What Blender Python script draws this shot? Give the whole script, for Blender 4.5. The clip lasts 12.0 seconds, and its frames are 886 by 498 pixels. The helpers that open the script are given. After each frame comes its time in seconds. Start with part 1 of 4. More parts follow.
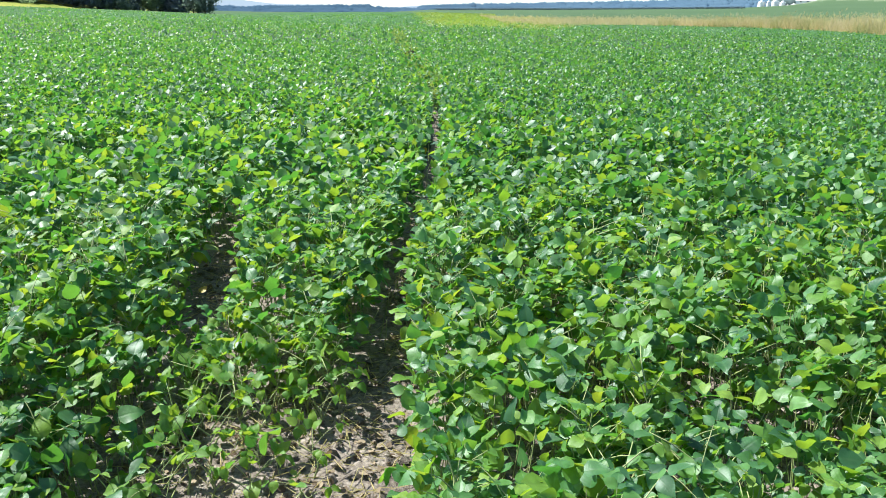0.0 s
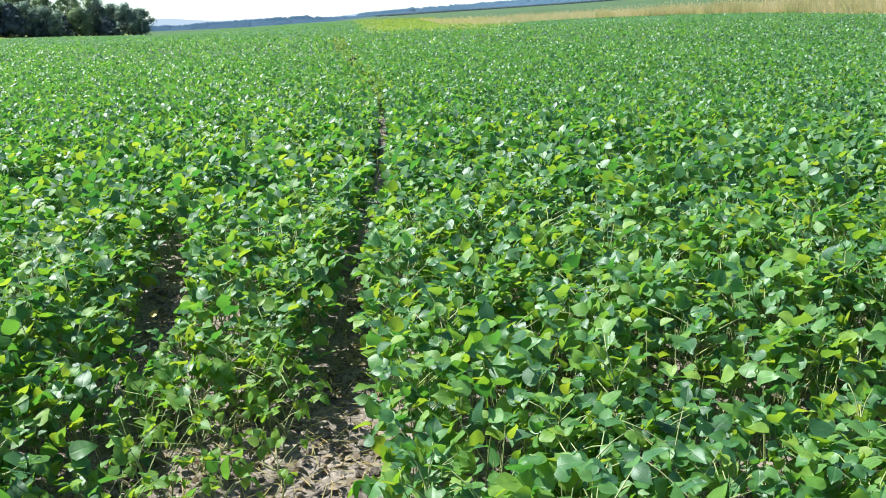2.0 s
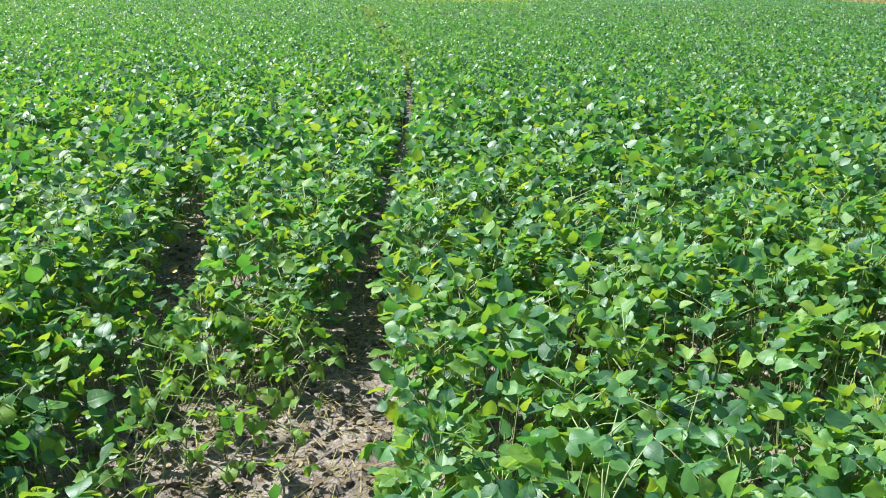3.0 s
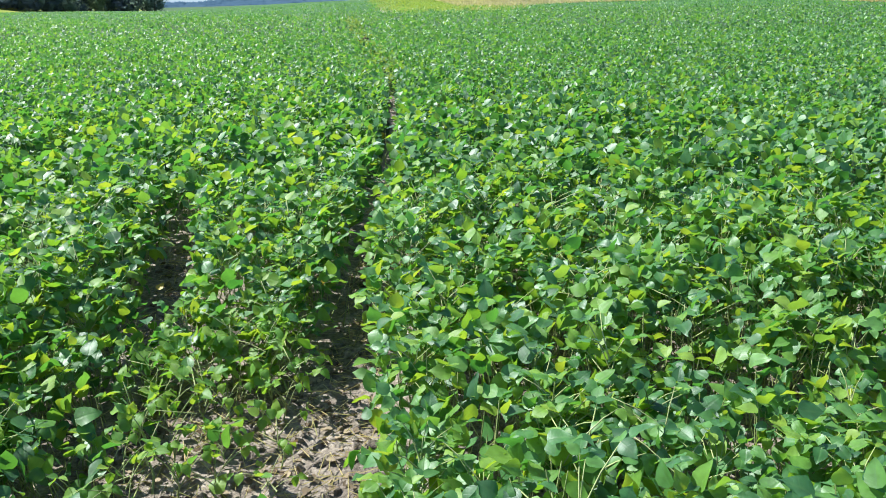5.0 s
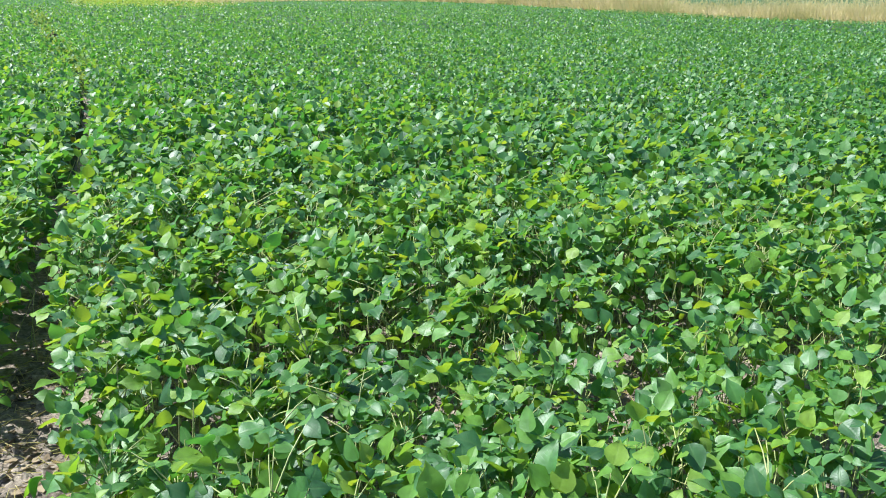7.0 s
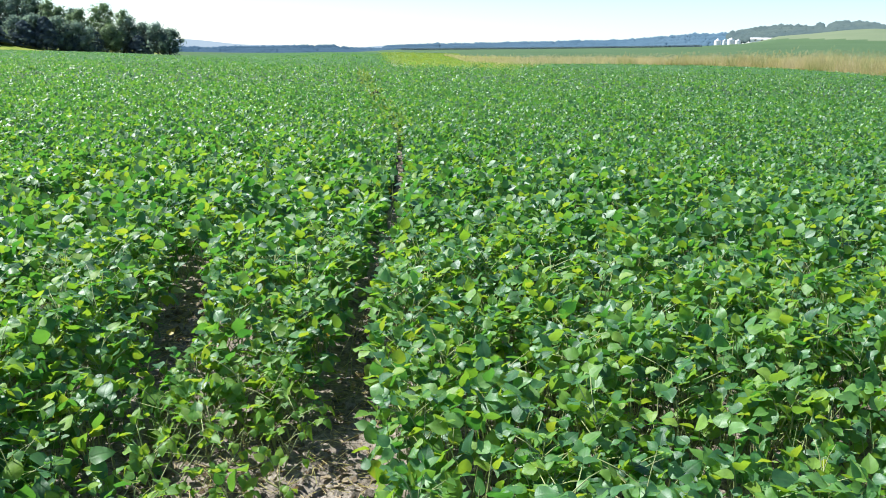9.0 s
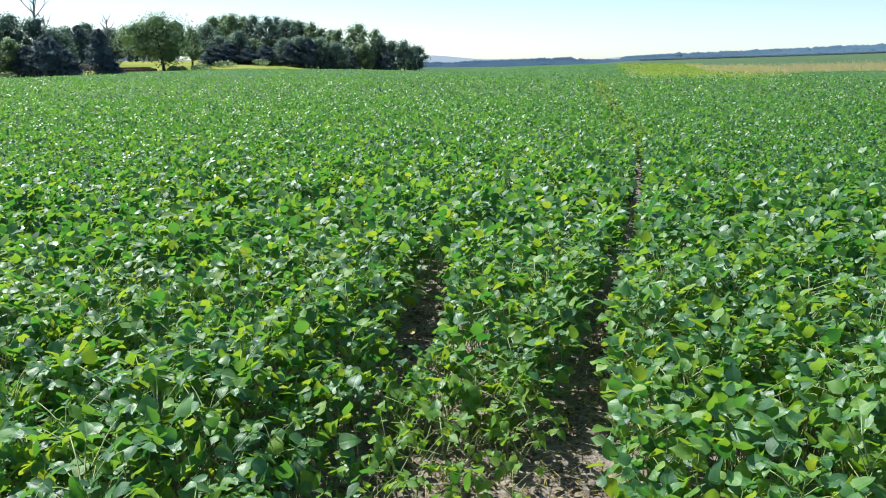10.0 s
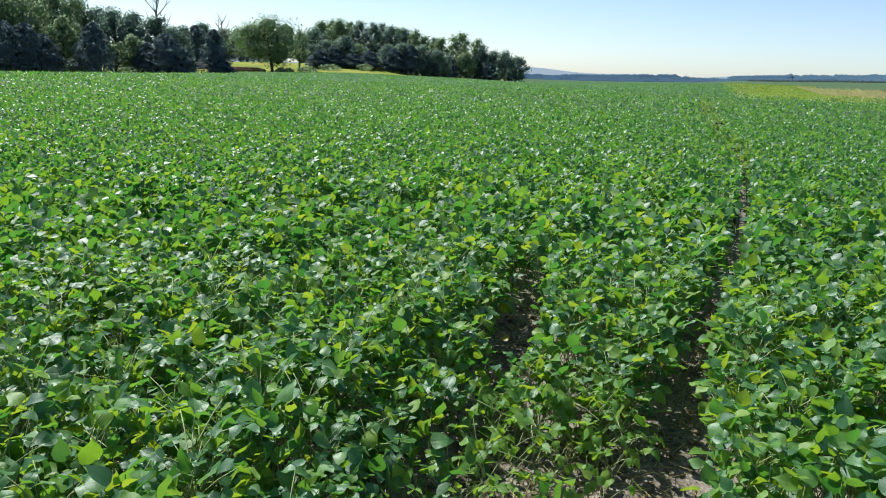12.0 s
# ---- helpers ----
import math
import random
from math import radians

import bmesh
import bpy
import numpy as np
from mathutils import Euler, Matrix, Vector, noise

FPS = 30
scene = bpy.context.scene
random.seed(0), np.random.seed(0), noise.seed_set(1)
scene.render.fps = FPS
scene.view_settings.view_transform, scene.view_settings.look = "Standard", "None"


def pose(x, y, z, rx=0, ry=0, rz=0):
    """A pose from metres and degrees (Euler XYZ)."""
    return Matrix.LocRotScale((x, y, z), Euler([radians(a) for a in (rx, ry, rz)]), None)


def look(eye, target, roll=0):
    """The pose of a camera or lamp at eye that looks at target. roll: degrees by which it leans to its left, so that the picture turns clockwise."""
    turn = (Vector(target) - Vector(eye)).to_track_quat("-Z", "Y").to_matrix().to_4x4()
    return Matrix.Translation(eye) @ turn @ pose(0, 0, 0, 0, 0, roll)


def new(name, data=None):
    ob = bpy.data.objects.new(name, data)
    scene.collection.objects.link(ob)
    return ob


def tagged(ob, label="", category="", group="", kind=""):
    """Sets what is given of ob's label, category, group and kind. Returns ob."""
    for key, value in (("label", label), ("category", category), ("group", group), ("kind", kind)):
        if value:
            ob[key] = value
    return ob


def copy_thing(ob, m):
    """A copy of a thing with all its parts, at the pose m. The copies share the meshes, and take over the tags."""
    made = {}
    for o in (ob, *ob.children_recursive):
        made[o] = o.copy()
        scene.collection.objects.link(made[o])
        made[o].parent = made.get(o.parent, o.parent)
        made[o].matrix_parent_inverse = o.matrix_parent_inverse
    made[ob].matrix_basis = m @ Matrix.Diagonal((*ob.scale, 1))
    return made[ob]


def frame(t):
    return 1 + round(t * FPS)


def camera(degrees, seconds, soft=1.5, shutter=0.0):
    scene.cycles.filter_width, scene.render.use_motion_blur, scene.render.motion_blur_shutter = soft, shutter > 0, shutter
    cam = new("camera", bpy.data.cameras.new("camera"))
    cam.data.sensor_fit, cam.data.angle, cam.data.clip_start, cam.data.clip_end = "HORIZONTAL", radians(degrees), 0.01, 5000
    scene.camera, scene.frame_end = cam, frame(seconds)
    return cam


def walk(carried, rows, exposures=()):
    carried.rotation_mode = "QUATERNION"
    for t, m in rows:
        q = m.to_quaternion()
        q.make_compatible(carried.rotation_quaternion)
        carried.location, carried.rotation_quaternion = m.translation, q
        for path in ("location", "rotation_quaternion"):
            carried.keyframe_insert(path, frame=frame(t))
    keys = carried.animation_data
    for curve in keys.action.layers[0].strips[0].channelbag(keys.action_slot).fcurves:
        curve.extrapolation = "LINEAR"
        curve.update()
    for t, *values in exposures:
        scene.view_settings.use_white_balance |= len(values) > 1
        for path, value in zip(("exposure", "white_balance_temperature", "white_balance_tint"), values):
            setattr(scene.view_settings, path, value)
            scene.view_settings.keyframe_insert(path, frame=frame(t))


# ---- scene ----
cam = camera(58.02, 12.0, 1.0)
PATH = [
    # seconds, eye x y z, heading (degrees right of the rows), tilt, lean
    (0, -0.029, 0.047, 1.599, 1.89, -16.72, 1.52),
    (0.5, 0.010, 0.072, 1.597, 4.70, -16.19, 0.81),
    (1, -0.008, 0.117, 1.571, 5.06, -15.73, -1.06),
    (1.5, 0.003, 0.111, 1.571, 5.55, -17.14, -2.16),
    (2, -0.012, 0.107, 1.567, 5.03, -16.44, -2.09),
    (2.5, -0.012, 0.109, 1.552, 4.26, -17.18, 0.56),
    (3, -0.022, 0.111, 1.552, 3.60, -18.30, 0.50),
    (3.2, -0.011, 0.106, 1.557, 2.28, -17.90, 0.10),
    (4, -0.008, 0.082, 1.560, 0.90, -17.80, -0.30),
    (4.8, -0.003, 0.055, 1.562, 2.37, -17.92, -0.63),
    (5, 0.017, 0.065, 1.563, 4.25, -17.68, -1.16),
    (5.5, 0.060, 0.054, 1.578, 11.85, -17.13, -1.92),
    (6, 0.095, 0.042, 1.562, 18.40, -18.62, -1.00),
    (6.5, 0.128, -0.002, 1.552, 20.67, -17.69, -1.12),
    (6.7, 0.125, -0.018, 1.554, 22.70, -18.13, 0.06),
    (7.5, 0.126, -0.083, 1.625, 25.00, -17.00, 0.60),
    (8.3, 0.102, -0.149, 1.683, 20.02, -14.88, 1.35),
    (8.5, 0.086, -0.145, 1.667, 17.49, -14.36, 1.00),
    (9, -0.003, -0.097, 1.653, 4.19, -14.02, 1.21),
    (9.5, -0.070, -0.070, 1.655, -4.14, -14.12, 1.49),
    (10, -0.062, -0.072, 1.632, -12.52, -13.31, -0.15),
    (10.5, -0.106, -0.098, 1.648, -16.49, -11.93, 1.01),
    (11, -0.081, -0.144, 1.645, -24.22, -12.51, -0.11),
    (11.5, -0.092, -0.103, 1.624, -23.06, -13.41, 0.34),
    (12, -0.113, -0.100, 1.613, -19.04, -12.72, 2.13),
]


def aim(x, y, z, heading, tilt, lean):
    a, b = radians(heading), radians(tilt)
    way = Vector((math.sin(a) * math.cos(b), math.cos(a) * math.cos(b), math.sin(b)))
    eye = Vector((x, y, z))
    return look(eye, eye + way * 10, lean)


EXPOSURE = [(0.0, 1.08), (6.7, 1.08), (8.5, 0.98), (9.0, 0.95), (9.5, 0.85), (10.0, 0.72), (10.5, 0.70), (11.0, 0.60), (12.0, 0.45)]
walk(cam, [(t, aim(*rest)) for t, *rest in PATH], EXPOSURE)

# ---- sun and sky ----
SUN_AZ, SUN_EL = radians(-64), radians(52)
world = bpy.data.worlds.new("sky")
scene.world = world
world.use_nodes = True
wn = world.node_tree
sky = wn.nodes.new("ShaderNodeTexSky")
sky.sky_type = "NISHITA"
sky.sun_disc = False
sky.sun_elevation, sky.sun_rotation = SUN_EL, SUN_AZ
sky.air_density, sky.dust_density, sky.ozone_density = 0.7, 0.45, 3.0
wn.links.new(sky.outputs[0], wn.nodes["Background"].inputs[0])
wn.nodes["Background"].inputs[1].default_value = 0.115
lamp = bpy.data.lights.new("sun", "SUN")
lamp.energy, lamp.angle, lamp.color = 5.0, radians(0.53), (1.0, 0.965, 0.90)
sun = new("sun", lamp)
sun.matrix_world = look((math.sin(SUN_AZ) * math.cos(SUN_EL) * 50, math.cos(SUN_AZ) * math.cos(SUN_EL) * 50, math.sin(SUN_EL) * 50), (0, 0, 0))


# ---- materials ----
def make(name):
    m = bpy.data.materials.new(name)
    m.use_nodes = True
    return m, m.node_tree.nodes, m.node_tree.links, m.node_tree.nodes["Principled BSDF"]


def ramp(nodes, stops):
    r = nodes.new("ShaderNodeValToRGB")
    while len(r.color_ramp.elements) < len(stops):
        r.color_ramp.elements.new(0.5)
    for e, (p, c) in zip(r.color_ramp.elements, stops):
        e.position, e.color = p, (*c, 1)
    return r


def noise_node(nodes, links, scale, detail=4, rough=0.6, coords="Object"):
    tc = nodes.new("ShaderNodeTexCoord")
    n = nodes.new("ShaderNodeTexNoise")
    n.inputs["Scale"].default_value, n.inputs["Detail"].default_value, n.inputs["Roughness"].default_value = scale, detail, rough
    links.new(tc.outputs[coords], n.inputs["Vector"])
    return n


def bump_node(nodes, links, height, strength, distance):
    b = nodes.new("ShaderNodeBump")
    b.inputs["Strength"].default_value, b.inputs["Distance"].default_value = strength, distance
    links.new(height, b.inputs["Height"])
    return b.outputs[0]


def varied(nodes, links):
    """0 to 1, another value for each object and for each loose piece of its mesh."""
    info, geo = nodes.new("ShaderNodeObjectInfo"), nodes.new("ShaderNodeNewGeometry")
    add, fr = nodes.new("ShaderNodeMath"), nodes.new("ShaderNodeMath")
    add.operation, fr.operation = "ADD", "FRACT"
    links.new(info.outputs["Random"], add.inputs[0])
    links.new(geo.outputs["Random Per Island"], add.inputs[1])
    links.new(add.outputs[0], fr.inputs[0])
    return fr.outputs[0]


def math_node(nodes, links, operation, a, b=0.0):
    m = nodes.new("ShaderNodeMath")
    m.operation = operation
    for socket, v in zip(m.inputs, (a, b)):
        if isinstance(v, float):
            socket.default_value = v
        else:
            links.new(v, socket)
    return m.outputs[0]


def foliage(name, stops, through_stops, share=0.4, rough=0.45, spec=0.5, patch=0.15, patch_scale=0.4, veins=False, spread=1.0):
    """Leaves: glossy face, light shining through, another green for each leaf and in slow patches over the ground."""
    m, n, l, p = make(name)
    v = varied(n, l)
    slow = noise_node(n, l, patch_scale, 3)
    mul = n.new("ShaderNodeMath")
    mul.operation, mul.inputs[1].default_value, mul.inputs[2].default_value = "MULTIPLY_ADD", patch * 2, -patch
    l.new(slow.outputs[0], mul.inputs[0])
    add = n.new("ShaderNodeMath")
    add.operation = "ADD"
    narrow = n.new("ShaderNodeMath")
    narrow.operation, narrow.inputs[1].default_value, narrow.inputs[2].default_value = "MULTIPLY_ADD", spread, (1 - spread) / 2
    l.new(v, narrow.inputs[0])
    l.new(narrow.outputs[0], add.inputs[0])
    l.new(mul.outputs[0], add.inputs[1])
    r, rt = ramp(n, stops), ramp(n, through_stops)
    l.new(add.outputs[0], r.inputs[0])
    l.new(add.outputs[0], rt.inputs[0])
    p.inputs["Roughness"].default_value = rough
    p.inputs["Specular IOR Level"].default_value = spec
    p.inputs["Specular Tint"].default_value = (0.86, 0.97, 1.0, 1)
    mottle = noise_node(n, l, 38, 3)
    if veins:
        across, along = n.new("ShaderNodeAttribute"), n.new("ShaderNodeAttribute")
        across.attribute_name, along.attribute_name = "across", "along"
        off = math_node(n, l, "ABSOLUTE", math_node(n, l, "SUBTRACT", across.outputs["Fac"], 1.0))
        rib = n.new("ShaderNodeMapRange")
        rib.inputs["From Min"].default_value, rib.inputs["From Max"].default_value = 0.10, 0.02
        l.new(off, rib.inputs["Value"])
        wave = math_node(n, l, "SINE", math_node(n, l, "MULTIPLY", math_node(n, l, "SUBTRACT", along.outputs["Fac"], math_node(n, l, "MULTIPLY", off, 0.35)), 48.0))
        side = n.new("ShaderNodeMapRange")
        side.inputs["From Min"].default_value, side.inputs["From Max"].default_value, side.inputs["To Max"].default_value = 0.75, 1.0, 0.4
        l.new(wave, side.inputs["Value"])
        vein = math_node(n, l, "MAXIMUM", rib.outputs[0], side.outputs[0])
        paler = n.new("ShaderNodeMix")
        paler.data_type = "RGBA"
        paler.inputs[7].default_value = (0.16, 0.27, 0.09, 1)
        l.new(math_node(n, l, "MULTIPLY", vein, 0.13), paler.inputs[0])
        l.new(r.outputs[0], paler.inputs[6])
        shade = n.new("ShaderNodeHueSaturation")
        value = n.new("ShaderNodeMapRange")
        value.inputs["From Min"].default_value, value.inputs["From Max"].default_value = 0.3, 0.7
        value.inputs["To Min"].default_value, value.inputs["To Max"].default_value = 0.72, 1.28
        l.new(mottle.outputs[0], value.inputs["Value"])
        l.new(value.outputs[0], shade.inputs["Value"])
        l.new(paler.outputs[2], shade.inputs["Color"])
        l.new(shade.outputs[0], p.inputs["Base Color"])
        l.new(bump_node(n, l, math_node(n, l, "SUBTRACT", mottle.outputs[0], vein), 0.18, 0.004), p.inputs["Normal"])
    else:
        l.new(r.outputs[0], p.inputs["Base Color"])
        l.new(bump_node(n, l, mottle.outputs[0], 0.25, 0.004), p.inputs["Normal"])
    tr, mix = n.new("ShaderNodeBsdfTranslucent"), n.new("ShaderNodeMixShader")
    mix.inputs[0].default_value = share
    l.new(rt.outputs[0], tr.inputs[0])
    l.new(p.outputs[0], mix.inputs[1])
    l.new(tr.outputs[0], mix.inputs[2])
    l.new(mix.outputs[0], n["Material Output"].inputs[0])
    return m


def plain(name, a, b, scale, rough=0.8, bump=0.3, distance=0.01, metal=0.0, spec=0.5):
    m, n, l, p = make(name)
    ns = noise_node(n, l, scale, 6)
    r = ramp(n, [(0.3, a), (0.7, b)])
    l.new(ns.outputs[0], r.inputs[0])
    l.new(r.outputs[0], p.inputs["Base Color"])
    p.inputs["Roughness"].default_value, p.inputs["Metallic"].default_value = rough, metal
    p.inputs["Specular IOR Level"].default_value = spec
    fine = noise_node(n, l, scale * 9, 5)
    l.new(bump_node(n, l, fine.outputs[0], bump, distance), p.inputs["Normal"])
    return m


LEAF = foliage("soybean_leaf",
               [(0.0, (0.028, 0.092, 0.036)), (0.35, (0.044, 0.142, 0.043)), (0.72, (0.064, 0.188, 0.048)), (1.0, (0.105, 0.240, 0.055))],
               [(0.0, (0.085, 0.34, 0.04)), (0.5, (0.16, 0.45, 0.045)), (1.0, (0.33, 0.57, 0.05))], 0.36, 0.47, 0.7, veins=True)
# Yellow-green plants; mixed in nearby, its lightness also stands for sun on leaves.
PALE_SOY_LEAF = foliage("pale_soybean_leaf",
                        [(0.0, (0.070, 0.195, 0.034)), (0.5, (0.110, 0.250, 0.038)), (1.0, (0.185, 0.310, 0.046))],
                        [(0.0, (0.24, 0.52, 0.03)), (1.0, (0.48, 0.63, 0.04))], 0.38, 0.52, 0.5, veins=True)
YELLOW_LEAF = foliage("yellowed_leaf", [(0.1, (0.10, 0.21, 0.05)), (0.5, (0.15, 0.27, 0.055)), (0.9, (0.22, 0.30, 0.075))],
                      [(0.1, (0.22, 0.40, 0.04)), (0.9, (0.42, 0.48, 0.08))], 0.35, 0.6, 0.2, 0.5, 0.1, spread=0.5)
DEAD_LEAF = foliage("dead_brown_leaf", [(0.1, (0.035, 0.030, 0.022)), (0.9, (0.085, 0.065, 0.045))], [(0.1, (0.04, 0.035, 0.02)), (0.9, (0.08, 0.06, 0.035))], 0.1, 0.8, 0.2)
YELLOWED = foliage("bright_yellow_leaf", [(0.1, (0.42, 0.34, 0.03)), (0.9, (0.50, 0.30, 0.04))], [(0.1, (0.6, 0.5, 0.03)), (0.9, (0.6, 0.4, 0.04))], 0.35, 0.5)
STRAW = foliage("dry_grass", [(0.1, (0.27, 0.32, 0.13)), (0.35, (0.44, 0.41, 0.19)), (0.6, (0.57, 0.49, 0.25)), (0.9, (0.68, 0.61, 0.38))],
                [(0.1, (0.48, 0.48, 0.20)), (0.9, (0.68, 0.60, 0.36))], 0.42, 0.7, 0.1, 1.0, 0.3, spread=0.4)
# Tree greens below are lightened and tinted blue-grey to carry the haze.
HAZED_TREE_LEAF = foliage("hazed_tree_leaf", [(0.1, (0.105, 0.160, 0.152)), (0.6, (0.135, 0.198, 0.170)), (0.95, (0.165, 0.232, 0.168))],
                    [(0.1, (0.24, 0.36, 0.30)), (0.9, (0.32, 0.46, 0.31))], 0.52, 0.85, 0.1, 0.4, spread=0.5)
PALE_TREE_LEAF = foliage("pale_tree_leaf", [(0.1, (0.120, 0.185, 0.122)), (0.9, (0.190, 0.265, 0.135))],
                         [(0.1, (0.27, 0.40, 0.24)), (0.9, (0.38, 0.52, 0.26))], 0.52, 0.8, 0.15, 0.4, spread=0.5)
HAZED_CEDAR_LEAF = foliage("hazed_cedar_leaf", [(0.1, (0.090, 0.130, 0.160)), (0.9, (0.118, 0.165, 0.180))],
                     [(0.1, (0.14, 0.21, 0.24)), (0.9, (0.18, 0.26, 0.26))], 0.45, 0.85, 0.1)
# Canopy green of the hill woods, greyed and blued for haze.
HAZED_FAR_WOOD = plain("hazed_far_wood_canopy", (0.095, 0.140, 0.148), (0.140, 0.190, 0.178), 0.05, 0.95, 0.1, 1.0, spec=0.0)
# The farthest woods, with the haze put in as a stronger blue.
HAZE_TINTED_WOOD = plain("haze_tinted_wood_canopy", (0.112, 0.198, 0.272), (0.134, 0.222, 0.296), 0.02, 0.95, 0.05, 1.0, spec=0.0)
STEM = plain("soybean_stem", (0.19, 0.28, 0.09), (0.36, 0.39, 0.18), 14, 0.6, 0.2, 0.002)
BARK = plain("bark", (0.05, 0.04, 0.03), (0.14, 0.115, 0.09), 2.5, 0.95, 0.8, 0.05)
DEAD_WOOD = plain("dead_wood", (0.16, 0.14, 0.12), (0.30, 0.27, 0.24), 2, 0.9, 0.6, 0.03)
LOG_WOOD = plain("log_wood", (0.10, 0.045, 0.03), (0.22, 0.12, 0.08), 1.5, 0.9, 0.6, 0.03)
BIN_STEEL = plain("white_steel", (0.72, 0.73, 0.74), (0.82, 0.82, 0.82), 0.5, 0.45, 0.1, 0.02)
ROOF_GREY = plain("roof_grey", (0.30, 0.31, 0.33), (0.42, 0.43, 0.45), 0.6, 0.6, 0.2, 0.02)
WALL_PALE = plain("pale_siding", (0.55, 0.57, 0.60), (0.68, 0.70, 0.72), 0.7, 0.7, 0.2, 0.02)
DARK_GLASS = plain("dark_glass", (0.02, 0.025, 0.03), (0.04, 0.045, 0.05), 1, 0.1, 0.02, 0.001)


def soil_material():
    m, n, l, p = make("dry_soil")
    a, b = noise_node(n, l, 3.5, 8, 0.7), noise_node(n, l, 38, 6, 0.7)
    mix = n.new("ShaderNodeMath")
    mix.operation, mix.inputs[1].default_value = "MULTIPLY_ADD", 0.6
    l.new(b.outputs[0], mix.inputs[0])
    half = n.new("ShaderNodeMath")
    half.operation, half.inputs[1].default_value = "MULTIPLY", 0.4
    l.new(a.outputs[0], half.inputs[0])
    l.new(half.outputs[0], mix.inputs[2])
    r = ramp(n, [(0.36, (0.07, 0.061, 0.052)), (0.5, (0.225, 0.198, 0.167)), (0.64, (0.43, 0.39, 0.335))])
    l.new(mix.outputs[0], r.inputs[0])
    l.new(r.outputs[0], p.inputs["Base Color"])
    p.inputs["Roughness"].default_value = 0.95
    p.inputs["Specular IOR Level"].default_value = 0.2
    l.new(bump_node(n, l, mix.outputs[0], 0.9, 0.03), p.inputs["Normal"])
    return m


SOIL = soil_material()
LITTER = foliage("withered_leaf", [(0.1, (0.10, 0.075, 0.05)), (0.9, (0.36, 0.30, 0.21))], [(0.1, (0.3, 0.2, 0.1)), (0.9, (0.5, 0.4, 0.2))], 0.2, 0.8, 0.2)
LAWN = plain("mown_grass", (0.14, 0.20, 0.03), (0.30, 0.31, 0.07), 0.12, 0.95, 0.6, 0.3, spec=0.1)
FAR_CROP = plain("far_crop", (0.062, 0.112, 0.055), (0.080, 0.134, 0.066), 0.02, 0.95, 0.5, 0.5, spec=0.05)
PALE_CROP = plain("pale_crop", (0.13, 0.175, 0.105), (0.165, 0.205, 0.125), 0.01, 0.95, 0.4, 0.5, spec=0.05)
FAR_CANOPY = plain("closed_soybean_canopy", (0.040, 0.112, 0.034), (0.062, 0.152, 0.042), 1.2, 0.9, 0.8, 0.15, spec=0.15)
# Green darkened to stand for the shade down among the leaves.
SHADE_CANOPY = plain("shade_dark_leaf_sheet", (0.020, 0.060, 0.014), (0.036, 0.095, 0.020), 9, 0.7, 0.9, 0.1)


# ---- lie of the land ----
def smooth(a, b, v):
    s = np.clip((v - a) / (b - a), 0, 1)
    return s * s * (3 - 2 * s)


NEAR_AZ = [-180, -60, -48, -40, -34, -26, -20, -14, -11, -3, 3, 60, 180]
NEAR_H = [0, -1.4, -1.3, -0.88, -0.6, -0.15, -0.4, -0.8, -0.8, 0.0, 0, 0, 0]
FAR_AZ = [-180, -30, -12, -5, 1, 10, 21, 30, 45, 70, 180]
HILL_AZ = [18, 22, 24, 25, 26, 28, 30, 31.4, 33, 35.4, 40, 46, 60, 80]
HILL_H = [0, 3, 4.5, 7, 11, 13, 15.7, 16.5, 15, 11.4, 10, 10, 9, 0]
FAR_H = [0, -12, -12, -11, 0.7, 3.4, 7.2, 10.6, 15.5, 17, 0]


def land(x, y):
    """Height of the ground."""
    x, y = np.asarray(x, float), np.asarray(y, float)
    r, az = np.hypot(x, y), np.degrees(np.arctan2(x, y))
    h = smooth(35, 140, r) * np.interp(az, NEAR_AZ, NEAR_H) * (1 - smooth(170, 420, r))
    h = h + 2.0 * smooth(149, 168, r) * (1 - smooth(200, 300, r)) * smooth(-41, -34, az) * (1 - smooth(-25, -20, az))
    h = h + smooth(600, 840, r) * (1 - smooth(950, 1200, r)) * np.interp(az, HILL_AZ, HILL_H)
    h = h + smooth(240, 640, r) * np.interp(az, FAR_AZ, FAR_H)
    return h


EDGE_AZ = [-180, -92, -62, -48, -41, -38, -36, -34, -30, -24, -20, -14, -12, -10, 2, 5.5, 8.5, 14.7, 21.8, 25.7, 31.4, 36.9, 42, 46, 55, 90, 180]
EDGE_R = [9, 70, 96, 100, 108, 113, 118, 140, 147, 149, 158, 163, 185, 200, 245, 82, 79, 97, 104, 98, 76, 58, 51, 48, 44, 32, 9]


def field_edge(az):
    return np.interp(az, EDGE_AZ, EDGE_R)


def gap_line(y):
    """Sideways bend of the seed rows along the field."""
    return np.interp(y, [0, 2.5, 3.4, 4, 5, 6.4, 9, 12, 16, 22, 42, 70, 300], [-0.20, -0.19, -0.17, -0.13, -0.05, 0.05, 0.15, 0.19, 0.05, -0.32, -1.3, -1.6, -2.0])


# ---- mesh helpers ----
def mesh_of(name, verts, faces, material, soft=True):
    me = bpy.data.meshes.new(name)
    me.from_pydata([tuple(v) for v in verts], [], [tuple(f) for f in faces])
    me.materials.append(material)
    if soft:
        me.polygons.foreach_set("use_smooth", [True] * len(me.polygons))
    me.update()
    return me


